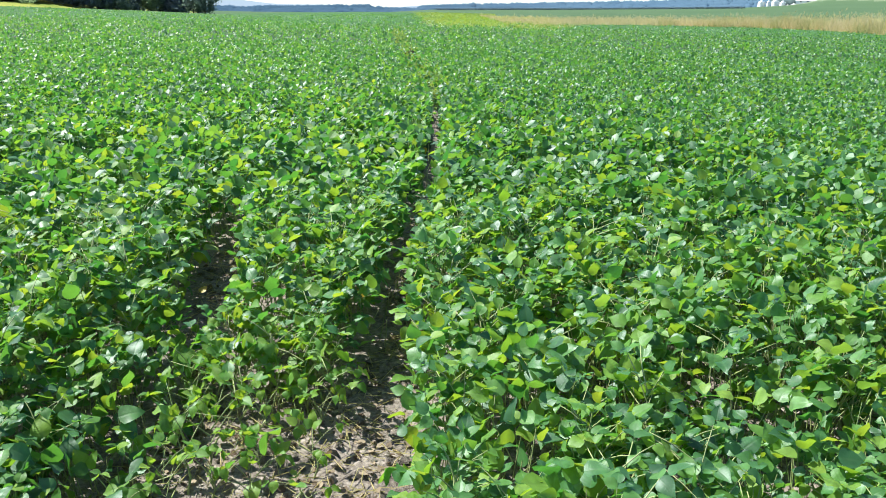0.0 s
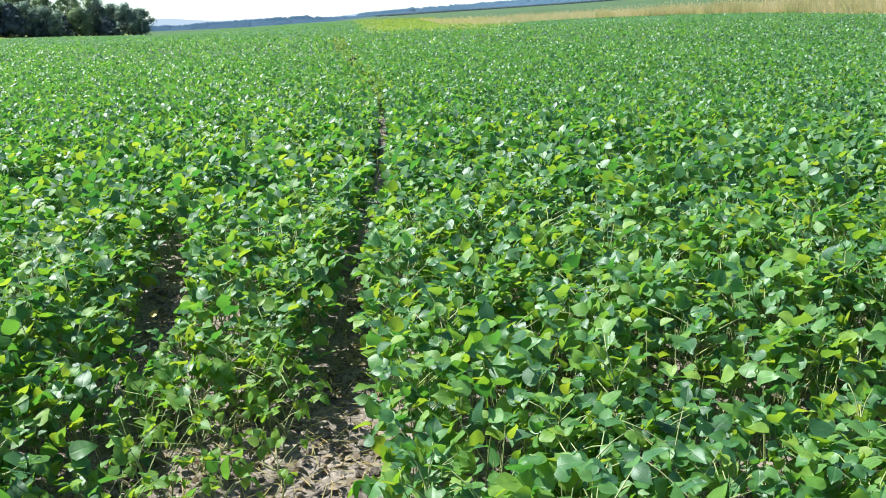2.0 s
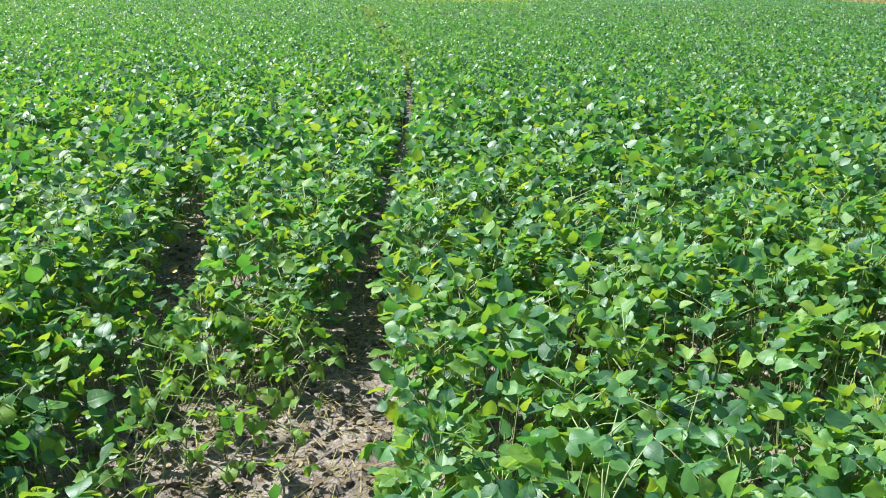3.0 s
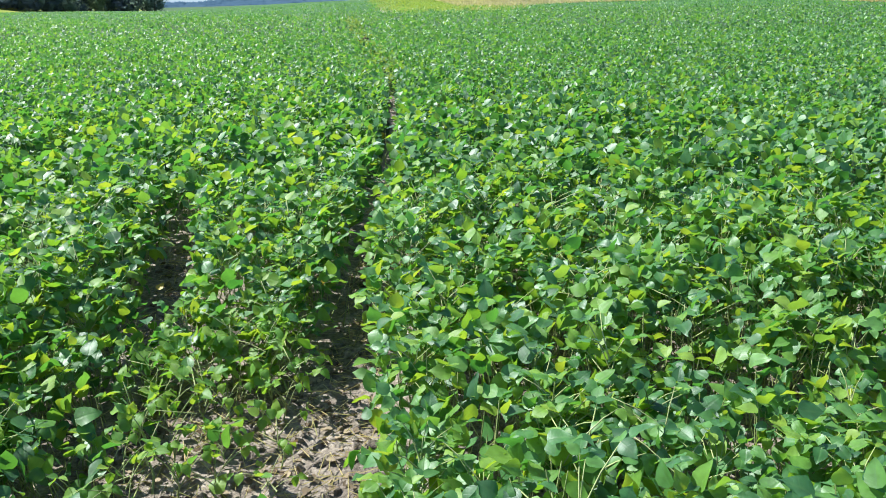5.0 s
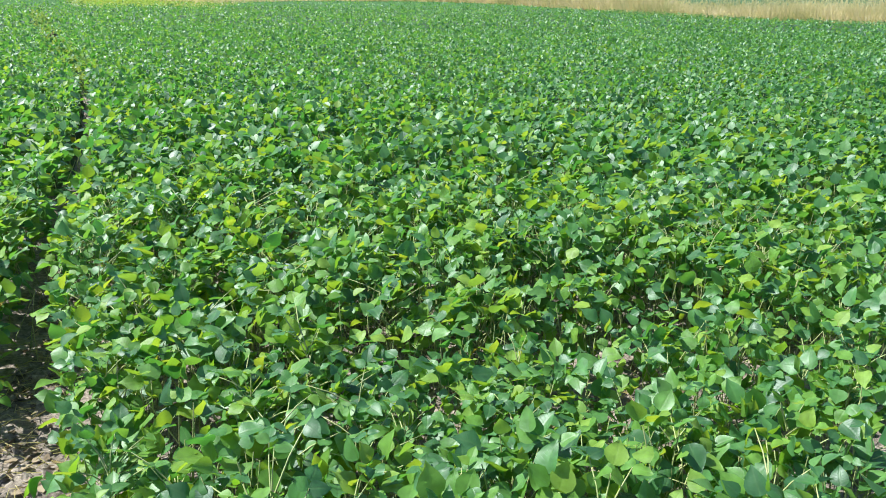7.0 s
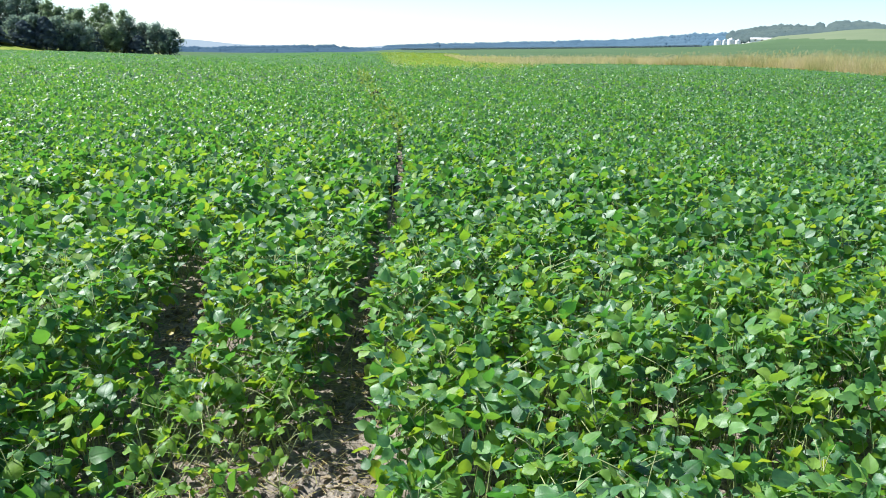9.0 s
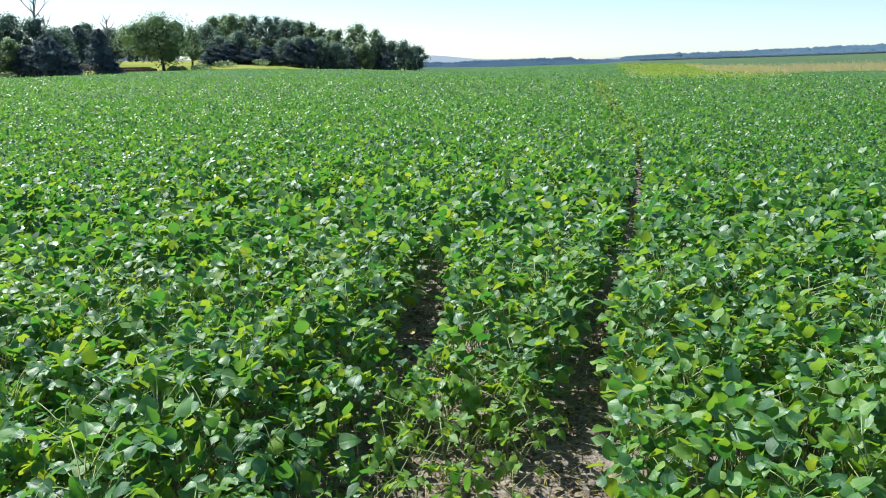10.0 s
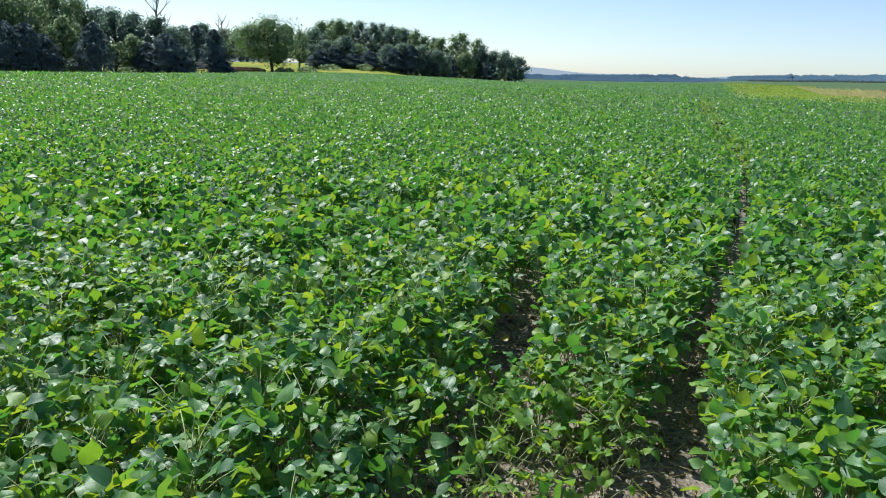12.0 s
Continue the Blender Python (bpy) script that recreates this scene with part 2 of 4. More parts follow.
def tri_mesh(name, verts, tris, material, soft=True, blade=None):
    """A large mesh of triangles from arrays."""
    me = bpy.data.meshes.new(name)
    me.vertices.add(len(verts))
    me.vertices.foreach_set("co", np.asarray(verts, np.float32).ravel())
    me.loops.add(len(tris) * 3)
    me.loops.foreach_set("vertex_index", np.asarray(tris, np.int32).ravel())
    me.polygons.add(len(tris))
    me.polygons.foreach_set("loop_start", np.arange(0, len(tris) * 3, 3, dtype=np.int32))
    me.polygons.foreach_set("use_smooth", np.full(len(tris), soft))
    me.materials.append(material)
    if blade is not None:
        for key, values in zip(("across", "along"), blade):
            me.attributes.new(key, "FLOAT", "POINT").data.foreach_set("value", np.asarray(values, np.float32))
    me.update(calc_edges=True)
    return me


def part(name, data, parent, label=""):
    ob = new(name, data)
    ob.parent = parent
    return tagged(ob, label)


def turned(yaw, pitch, roll):
    """Rotation matrices: a blade along +y is rolled, then pitched up, then turned right by yaw."""
    cy, sy, cp, sp, cr, sr = np.cos(yaw), np.sin(yaw), np.cos(pitch), np.sin(pitch), np.cos(roll), np.sin(roll)
    o, z = np.ones_like(yaw), np.zeros_like(yaw)
    ry = np.stack([np.stack([cr, z, sr], -1), np.stack([z, o, z], -1), np.stack([-sr, z, cr], -1)], -2)
    rx = np.stack([np.stack([o, z, z], -1), np.stack([z, cp, -sp], -1), np.stack([z, sp, cp], -1)], -2)
    rz = np.stack([np.stack([cy, sy, z], -1), np.stack([-sy, cy, z], -1), np.stack([z, z, o], -1)], -2)
    return rz @ rx @ ry


def scatter(template, at, turn, size):
    """Copies of a template (vertices, triangles) at places, turned and sized."""
    tv, tf = template
    size = np.asarray(size)
    scaled = tv[None] * (size[:, None, None] if size.ndim == 1 else size[:, None, :])
    v = np.einsum("nij,nkj->nki", turn, scaled) + at[:, None, :]
    f = tf[None] + (np.arange(len(at)) * len(tv))[:, None, None]
    return v.reshape(-1, 3), f.reshape(-1, 3)


def leaf_shape(stations, widths, fold, droop, wave=0.0):
    """An ovate leaflet along +y, 1 long: midrib and two margins, folded along the midrib."""
    v = [(0, 0, 0)]
    for s, w in zip(stations, widths):
        z = -droop * s * s
        k = wave * math.sin(s * 9)
        v += [(-w, s - 0.03, z + fold * w + k), (0, s, z), (w, s - 0.03, z + fold * w - k)]
    n = len(v)
    v.append((0, 1, -droop))
    f = [(0, 2, 1), (0, 3, 2)]
    for i in range(len(stations) - 1):
        a, b = 1 + 3 * i, 4 + 3 * i
        f += [(a, a + 1, b + 1), (a, b + 1, b), (a + 1, a + 2, b + 2), (a + 1, b + 2, b + 1)]
    a = 1 + 3 * (len(stations) - 1)
    f += [(a, a + 1, n), (a + 1, a + 2, n)]
    return np.array(v, float), np.array(f)


def blade_of(template):
    """Where each vertex lies across (1 at the midrib) and along a leaflet."""
    tv = template[0]
    side = np.where(tv[:, 0] > 0.01, 1.5, np.where(tv[:, 0] < -0.01, 0.5, 1.0))
    return side, tv[:, 1]


NEAR_STATIONS = [0.07, 0.22, 0.44, 0.68, 0.87]
NEAR_LEAVES = [leaf_shape(NEAR_STATIONS, w, fold, droop, wave) for w, fold, droop, wave in (
    ([0.20, 0.37, 0.41, 0.29, 0.12], 0.26, 0.16, 0.05), ([0.22, 0.40, 0.44, 0.31, 0.13], 0.12, 0.26, 0.07), ([0.18, 0.33, 0.37, 0.26, 0.10], 0.46, 0.10, 0.02),
    ([0.21, 0.38, 0.42, 0.32, 0.14], 0.20, -0.12, 0.04), ([0.19, 0.36, 0.39, 0.26, 0.09], 0.34, 0.36, 0.065), ([0.21, 0.39, 0.42, 0.30, 0.12], -0.14, 0.22, 0.07))]
MID_LEAF = leaf_shape([0.30, 0.70], [0.41, 0.37], 0.22, 0.14)
FIELD_LEAF = leaf_shape([0.5], [0.40], 0.25, 0.1)
FAR_LEAF_SHAPE = (np.array([(0, 0, 0), (-0.36, 0.5, 0.08), (0.36, 0.5, 0.08), (0, 1, -0.05)]), np.array([(0, 3, 1), (0, 2, 3)]))

rng = np.random.default_rng(7)


# ---- ground ----
def soil_bump(a, b):
    """Tilled unevenness of the soil close by."""
    fade = 1 - float(smooth(5.5, 7, math.hypot(a, b)))
    return fade * (0.03 * noise.fractal((a * 3.1, b * 3.1, 0), 0.7, 2.2, 5) + 0.018 * noise.noise((a * 17, b * 17, 3)))


def build_ground():
    radii = np.concatenate([[0.0], np.geomspace(0.5, 6, 64), np.geomspace(6.4, 500, 58), np.linspace(520, 1000, 34), np.geomspace(1060, 4800, 24)])
    degrees = np.concatenate([np.linspace(0, 20, 18, endpoint=False), np.linspace(20, 50, 100, endpoint=False), np.linspace(50, 360, 270, endpoint=False)])
    count = len(degrees)
    az = np.radians(degrees)
    verts, faces, kinds = [(0, 0, 0)], [], []
    for r in radii[1:]:
        x, y = r * np.sin(az), r * np.cos(az)
        z = land(x, y)
        if r < 7:
            z = z + np.array([soil_bump(a, b) for a, b in zip(x, y)])
        verts += list(zip(x, y, z))
    for k in range(len(radii) - 1):
        for j in range(count):
            j2 = (j + 1) % count
            if k == 0:
                f = (0, 1 + j2, 1 + j)
            else:
                a, b = 1 + (k - 1) * count, 1 + k * count
                f = (a + j, a + j2, b + j2, b + j)
            faces.append(f)
            r, d = radii[k + 1], degrees[j]
            d = d - 360 if d > 180 else d
            edge = field_edge(d)
            if 0.5 < d < 8 and 78 < r < 250:
                kind = 1
            elif r < edge:
                kind = 0
            elif -70 < d < -15.5 and r < 420:
                kind = 1
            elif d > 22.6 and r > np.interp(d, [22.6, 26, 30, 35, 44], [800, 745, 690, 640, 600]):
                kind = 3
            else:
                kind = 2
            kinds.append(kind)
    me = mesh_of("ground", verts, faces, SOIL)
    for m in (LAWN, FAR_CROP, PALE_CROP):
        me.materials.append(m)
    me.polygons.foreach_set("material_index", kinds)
    tagged(new("ground", me), "dry pale soil and grassy land reaching the horizon", "ground", kind="structure")


build_ground()


# ---- soybeans: the wide field as stuff ----
def in_gap(x, y):
    """How bare the ground is at a place: 1 in the open lanes and thin spots."""
    u = x - gap_line(y)
    ragged = 0.92 + 0.2 * np.sin(y * 3.7) * np.sin(y * 1.3 + 1)
    main = np.exp(-(u / ragged / np.interp(y, [2, 3.2, 4, 6, 9, 13], [0.13, 0.115, 0.10, 0.095, 0.095, 0.088])) ** 6) * (1 - smooth(13, 17, y))
    side = np.exp(-((x + 0.86 + 0.16 * (y - 2.6)) / 0.14) ** 6) * (1 - smooth(4.8, 5.6, y)) * smooth(3.15, 3.45, y)
    front = 0.98 * np.exp(-(((x + 0.56) / 0.50) ** 2 + ((y - 2.42) / 0.84) ** 2) ** 3)
    right = 0
    for cx, cy in ((1.84, 2.74), (1.62, 2.25), (2.13, 2.32), (1.15, 2.35), (1.02, 2.6), (1.95, 2.3), (2.21, 2.34), (1.7, 2.0)):
        right = right + 0.9 * np.exp(-(((x - cx) / 0.15) ** 2 + ((y - cy) / 0.15) ** 2) ** 2)
    corner = 0.6 * np.exp(-(((x - 4.3) / 0.8) ** 2 + ((y - 3.7) / 0.4) ** 2) ** 2)
    spot = np.exp(-((u / 0.15) ** 2 + ((y - 22.2) / 0.9) ** 2) ** 2)
    thin = 0.4 * np.exp(-(((x - 10.5) / 2.2) ** 2 + ((y - 13.5) / 1.1) ** 2)) + 0.3 * np.exp(-(((x - 5.1) / 0.7) ** 2 + ((y - 5.2) / 0.5) ** 2))
    return np.clip(main + side + front + right + corner + spot + thin, 0, 1)


def in_yellow(x, y):
    r, az = np.hypot(x, y), np.degrees(np.arctan2(x, y))
    ragged = 7 * np.sin(x * 0.9 + np.sin(y * 0.23)) * np.sin(y * 0.31 + 1) + 3 * np.sin(x * 2.7)
    return smooth(-0.9, 1.4, az - 1.2 * np.exp(-(np.maximum(r, 40) - 57) / 12)) * (1 - smooth(6.5, 12, az)) * smooth(52, 82, r + ragged) * (1 - smooth(230, 250, r))


def sector(count, r0, r1, a0=-58.0, a1=58.0):
    r = np.sqrt(rng.uniform(r0 * r0, r1 * r1, count))
    a = np.radians(rng.uniform(a0, a1, count))
    return r * np.sin(a), r * np.cos(a), r, np.degrees(a)


def stunted(x, y):
    """Where the plants stayed short: 0 to 0.5."""
    a = 0.42 * np.exp(-((x + 0.66) / 0.62) ** 4 - ((y - 2.45) / 1.0) ** 4)
    b = 0.2 * np.exp(-((x - 1.5) / 0.9) ** 2 - ((y - 1.9) / 0.8) ** 2)
    return a + b


def hashed(k, j, salt):
    return np.modf(np.abs(np.sin(k * 127.1 + j * 311.7 + salt * 74.7) * 43758.5453))[0]


ROW, SPACING = 0.36, 0.27


def plant_at(x, y):
    """The plant that a place belongs to: the way from its stem, across and along the row, and its height."""
    u = x - gap_line(y)
    k = np.floor(u / ROW)
    shift = hashed(k, 0.0, 3)
    j = np.floor(y / SPACING + shift)
    across = u - (k + 0.5 + 0.25 * (hashed(k, j, 1) - 0.5)) * ROW
    along = y - (j - shift + 0.5 + 0.5 * (hashed(k, j, 2) - 0.5)) * SPACING
    lump = 0.04 * np.sin(x * 2.3 + 1.3 * np.sin(y * 1.1)) * np.sin(y * 2.9 + x * 0.7) + 0.03 * np.sin(x * 0.5 + y * 0.23)
    return across, along, 0.52 + 0.15 * (hashed(k, j, 4) - 0.5) + lump


def row_lift(x, y):
    """Canopy height over the ground: a mound over each plant, with creases between them."""
    across, along, tall = plant_at(x, y)
    return (tall - 0.15 * np.minimum(1.3, (across ** 2 + along ** 2) / 0.04)) * (1 - stunted(x, y))


def sunward(turn, angle):
    """Leaves leaning towards the sun."""
    axis = Vector((math.cos(SUN_AZ), -math.sin(SUN_AZ), 0))
    lean = np.array(Matrix.Rotation(angle, 3, axis))
    if (lean @ np.array([0.0, 0.0, 1.0]))[0] > 0:
        lean = lean.T
    return lean @ turn


def field_leaves(count, r0, r1, template, size, depth, a0=-58.0, a1=58.0):
    x, y, r, az = sector(count, r0, r1, a0, a1)
    keep = (r < field_edge(az) - 0.4) & (y > 0.95 + 0.12 * np.sin(x * 5.3) + 0.08 * np.sin(x * 13)) & (rng.random(count) > in_gap(x, y))
    keep &= rng.random(count) > in_yellow(x, y)
    x, y, r = x[keep], y[keep], r[keep]
    n = len(x)
    across, along, tall = plant_at(x, y)
    out = np.minimum(1.2, np.hypot(across, along) / 0.2)
    z = land(x, y) + row_lift(x, y) - 0.3 * size - depth * rng.random(n) ** 2.2
    yaw = np.arctan2(across, along) + rng.normal(0, 0.8, n)
    turn = turned(yaw, rng.normal(0, 0.45, n) + rng.choice([0.5, -0.5], n) + 0.5 - 0.6 * out, rng.normal(0, 0.5, n))
    v, f = scatter(template, np.stack([x, y, z], 1), sunward(turn, 0.24), size * rng.uniform(0.65, 1.2, n))
    return v, f, [np.tile(b, n) for b in blade_of(template)]


def field_part(name, chunks, material, label):
    vs, fs, blades, base = [], [], [], 0
    for v, f, *blade in chunks:
        vs.append(v)
        fs.append(f + base)
        blades += blade
        base += len(v)
    blade = [np.concatenate(b) for b in zip(*blades)] if blades else None
    ob = new(name, tri_mesh(name, np.concatenate(vs), np.concatenate(fs), material, blade=blade))
    return tagged(ob, label, "crop", kind="stuff")


field_part("soybean_field", [
    *[field_leaves(2100, 1.35, 5.2, leaf, 0.072, 0.24) for leaf in NEAR_LEAVES],
    field_leaves(27000, 5.0, 8, MID_LEAF, 0.080, 0.28),
    field_leaves(60000, 8, 12, FIELD_LEAF, 0.078, 0.28),
    field_leaves(86000, 12, 18, FAR_LEAF_SHAPE, 0.078, 0.26),
    field_leaves(140000, 18, 28, FAR_LEAF_SHAPE, 0.082, 0.26),
    field_leaves(155000, 28, 60, FAR_LEAF_SHAPE, 0.115, 0.26),
    field_leaves(100000, 60, 150, FAR_LEAF_SHAPE, 0.17, 0.12),
    field_leaves(6000, 1.4, 14, FIELD_LEAF, 0.15, 0.3, -88, -58),
    field_leaves(6000, 1.4, 14, FIELD_LEAF, 0.15, 0.3, 58, 88),
    field_leaves(16000, 14, 60, FAR_LEAF_SHAPE, 0.30, 0.2, -88, -58),
    field_leaves(14000, 14, 45, FAR_LEAF_SHAPE, 0.30, 0.2, 58, 88),
], LEAF, "dense green soybean crop closing over its rows")


field_part("pale_soybean_leaves", [*[field_leaves(1400, 1.35, 5.2, leaf, 0.072, 0.22) for leaf in NEAR_LEAVES], field_leaves(8000, 5.0, 9, MID_LEAF, 0.080, 0.22), field_leaves(4000, 9, 14, FIELD_LEAF, 0.078, 0.22)],
           PALE_SOY_LEAF, "yellow-green leaves scattered through the soybean crop")

PETIOLE = (np.array([(0.0024, 0, -1), (-0.0012, 0.002, -1), (-0.0012, -0.002, -1), (0.0015, 0.02, 0), (-0.0008, 0.0213, 0), (-0.0008, 0.0187, 0)]),
           np.array([(0, 1, 4), (0, 4, 3), (1, 2, 5), (1, 5, 4), (2, 0, 3), (2, 3, 5)]))


def stalks(count, r0, r1, wide):
    """Stems and leaf stalks that show between the leaves."""
    x, y, r, az = sector(count, r0, r1)
    keep = (rng.random(count) > np.maximum(in_gap(x - 0.08, y), in_gap(x + 0.08, y))) & (y > 1.0)
    x, y = x[keep], y[keep]
    n = len(x)
    top = land(x, y) + row_lift(x, y) - 0.02 - 0.2 * rng.random(n)
    turn = turned(rng.uniform(0, 6.28, n), rng.normal(0, 0.22, n), rng.normal(0, 0.22, n))
    tall = rng.uniform(0.14, 0.34, n)
    return scatter(PETIOLE, np.stack([x, y, top], 1), turn, np.stack([np.full(n, wide), np.full(n, wide), tall], 1))


field_part("soybean_stalks", [stalks(12000, 1.35, 6, 1.1), stalks(7000, 6, 11, 1.6), stalks(5000, 11, 19, 2.2)], STEM, "pale green stems and leaf stalks of the crop")


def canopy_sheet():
    """A sheet painted shade-dark for lower leaves, hiding the soil away from the camera."""
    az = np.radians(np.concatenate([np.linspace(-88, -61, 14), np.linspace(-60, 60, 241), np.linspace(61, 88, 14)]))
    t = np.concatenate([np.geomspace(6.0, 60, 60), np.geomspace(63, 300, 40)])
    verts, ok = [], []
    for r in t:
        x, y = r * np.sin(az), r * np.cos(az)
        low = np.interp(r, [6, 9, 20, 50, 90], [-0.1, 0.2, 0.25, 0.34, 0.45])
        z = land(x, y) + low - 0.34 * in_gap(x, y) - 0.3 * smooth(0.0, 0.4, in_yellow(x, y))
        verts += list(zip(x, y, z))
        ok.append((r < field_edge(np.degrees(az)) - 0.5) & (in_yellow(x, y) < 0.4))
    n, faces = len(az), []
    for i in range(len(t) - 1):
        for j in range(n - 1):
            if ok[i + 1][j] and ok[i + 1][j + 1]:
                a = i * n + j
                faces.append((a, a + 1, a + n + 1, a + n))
    me = mesh_of("shade_leaf_sheet", verts, faces, SHADE_CANOPY)
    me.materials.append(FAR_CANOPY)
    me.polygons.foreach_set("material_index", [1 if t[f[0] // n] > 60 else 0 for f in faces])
    tagged(new("shade_leaf_sheet", me), "sheet of shade-dark green below the soybean crop's leaves", "crop", kind="stuff")


canopy_sheet()


def yellow_patch():
    x, y, r, az = sector(85000, 52, 245, -3, 12)
    keep = (rng.random(len(x)) < in_yellow(x, y)) & (r < np.where(az < 5, 245, 110))
    x, y = x[keep], y[keep]
    n = len(x)
    z = land(x, y) + 0.30 * rng.random(n) + 0.12
    turn = turned(rng.uniform(0, 6.28, n), rng.normal(0.25, 0.3, n), rng.normal(0, 0.25, n))
    field_part("yellow_weeds", [scatter(FAR_LEAF_SHAPE, np.stack([x, y, z], 1), turn, np.interp(np.hypot(x, y), [55, 240], [0.17, 0.5]) * rng.uniform(0.7, 1.2, n))], YELLOW_LEAF,
               "patch of yellowed low plants at the crop's end")


yellow_patch()

def pale_row():
    """Thin yellowing plants along the bend of the open lane, and a dead brown spot in it."""
    n = 2100
    y = rng.uniform(11.5, 46, n)
    x = gap_line(y) + rng.normal(0, 0.13, n)
    z = land(x, y) + row_lift(x, y) - 0.01 - 0.10 * rng.random(n)
    keep = np.abs(y - 22.2) > 0.9
    x, y, z = x[keep], y[keep], z[keep]
    n = len(x)
    turn = turned(rng.uniform(0, 6.28, n), rng.normal(0.5, 0.5, n), rng.normal(0, 0.4, n))
    field_part("pale_soybean_row", [scatter(FIELD_LEAF, np.stack([x, y, z], 1), turn, 0.08 * rng.uniform(0.7, 1.3, n))], YELLOW_LEAF, "yellowing thin soybeans along a weak row")
    n = 170
    y = rng.normal(22.2, 0.6, n)
    x = gap_line(y) + rng.normal(0, 0.08, n)
    z = land(x, y) + 0.46 - 0.25 * rng.random(n)
    turn = turned(rng.uniform(0, 6.28, n), rng.normal(0.3, 0.5, n), rng.normal(0, 0.4, n))
    field_part("dead_soybeans", [scatter(FIELD_LEAF, np.stack([x, y, z], 1), turn, 0.07 * rng.uniform(0.7, 1.3, n))], DEAD_LEAF, "brown withered soybeans in a bare spot")


pale_row()

BLADE = (np.array([(-0.02, 0, 0), (0.02, 0, 0), (0.016, 0.02, 0.55), (-0.016, 0.02, 0.55), (0, 0.10, 1.0)]), np.array([(0, 1, 2), (0, 2, 3), (3, 2, 4)]))


def tall_grass():
    n = 48000
    az = rng.uniform(4, 58, n)
    edge = field_edge(az)
    r = edge + 0.3 + 14 * rng.random(n) ** 1.3 + np.where(az < 16, 25 * rng.random(n), 0)
    a = np.radians(az)
    x, y = r * np.sin(a), r * np.cos(a)
    clump = 0.5 + 0.5 * np.sin(x * 0.9 + 2 * np.sin(y * 0.31)) * np.sin(y * 0.7 + x * 0.2)
    drift = 0.5 + 0.5 * np.sin(az * 2.1 + 1.7 * np.sin(az * 0.83)) * np.sin(r * 0.45 + az)
    tall = np.interp(az, [4, 10, 16, 22, 26, 30, 36, 38, 39.8, 40.7, 44.5, 48, 58], [0.8, 1.1, 1.4, 1.9, 2.25, 2.35, 2.2, 2.1, 1.7, 1.3, 1.3, 1.6, 1.5])
    h = tall * (0.25 + 0.22 * clump + 0.18 * drift + 0.55 * rng.random(n) ** 1.4)
    turn = turned(rng.uniform(0, 6.28, n), rng.normal(0, 0.36, n), rng.normal(0, 0.32, n))
    size = np.stack([np.interp(r, [40, 100], [0.65, 1.3]), np.ones(n), h], 1)
    v, f = scatter(BLADE, np.stack([x, y, land(x, y) - 0.02], 1), turn, size)
    m = 20000
    pick = rng.choice(n, m, replace=False)
    head = np.stack([x[pick] + rng.normal(0, 0.12, m), y[pick] + rng.normal(0, 0.12, m), land(x[pick], y[pick]) + h[pick] * rng.uniform(0.55, 1.0, m)], 1)
    hv, hf = scatter(FAR_LEAF_SHAPE, head, turned(rng.uniform(0, 6.28, m), rng.normal(1.0, 0.4, m), rng.normal(0, 0.5, m)), np.array([0.22, 1.0, 1.0]) * (np.interp(r[pick], [40, 100], [0.2, 0.36]) * rng.uniform(0.6, 1.2, m))[:, None])
    v, f = np.concatenate([v, hv]), np.concatenate([f, hf + len(v)])
    tagged(new("tall_dry_grass", tri_mesh("tall_dry_grass", v, f, STRAW, False)), "tall tan dry grass along the crop's edge", "grass", kind="stuff")


tall_grass()


# ---- trees ----
CARD = (np.array([(-0.5, 0, 0), (0, -0.55, 0.12), (0.5, 0.05, 0), (0.05, 0.5, 0.1)]), np.array([(0, 1, 2), (0, 2, 3)]))


def tube(points, radii, sides=7):
    """A tapered limb through points."""
    v, f = [], []
    for k, (p, r) in enumerate(zip(points, radii)):
        ahead = Vector(points[min(k + 1, len(points) - 1)]) - Vector(points[max(k - 1, 0)])
        q = ahead.to_track_quat("Z", "Y")
        for s in range(sides):
            c = 2 * math.pi * s / sides
            v.append(Vector(p) + q @ Vector((math.cos(c) * r, math.sin(c) * r, 0)))
    for k in range(len(points) - 1):
        for s in range(sides):
            a, b = k * sides + s, k * sides + (s + 1) % sides
            f.append((a, b, b + sides, a + sides))
    f.append(tuple(range((len(points) - 1) * sides, len(points) * sides)))
    return v, f


def joined(pieces):
    v, f = [], []
    for pv, pf in pieces:
        f += [tuple(i + len(v) for i in face) for face in pf]
        v += list(pv)
    return v, f


def rough_ball(seed):
    """A lumpy crown, 1 in radius."""
    bm = bmesh.new()
    bmesh.ops.create_icosphere(bm, subdivisions=1, radius=1)
    v = np.array([tuple(q.co * (1 + 0.22 * noise.noise(q.co * 2.1 + Vector((seed, 0, 0))))) for q in bm.verts])
    f = np.array([[q.index for q in t.verts] for t in bm.faces])
    bm.free()
    return v, f


BALLS = [rough_ball(k * 5.3) for k in range(4)]


def leafy(name, at, out, turn, sizes, material, cores=()):
    """A crown of leaf sprays over dense inner clumps, whose shading follows the rounding of the clumps."""
    v, f = scatter(CARD, at, turn, sizes)
    normals = np.repeat(out, len(CARD[0]), axis=0)
    for k, (c, size) in enumerate(cores):
        bv, bf = BALLS[k % len(BALLS)]
        f = np.concatenate([f, bf + len(v)])
        v = np.concatenate([v, np.array(c) + bv * np.array(size)])
        normals = np.concatenate([normals, unit(bv)])
    me = tri_mesh(name, v, f, material)
    me.normals_split_custom_set_from_vertices(normals.tolist())
    return me


def unit(d):
    return d / np.maximum(1e-6, np.linalg.norm(d, axis=1))[:, None]


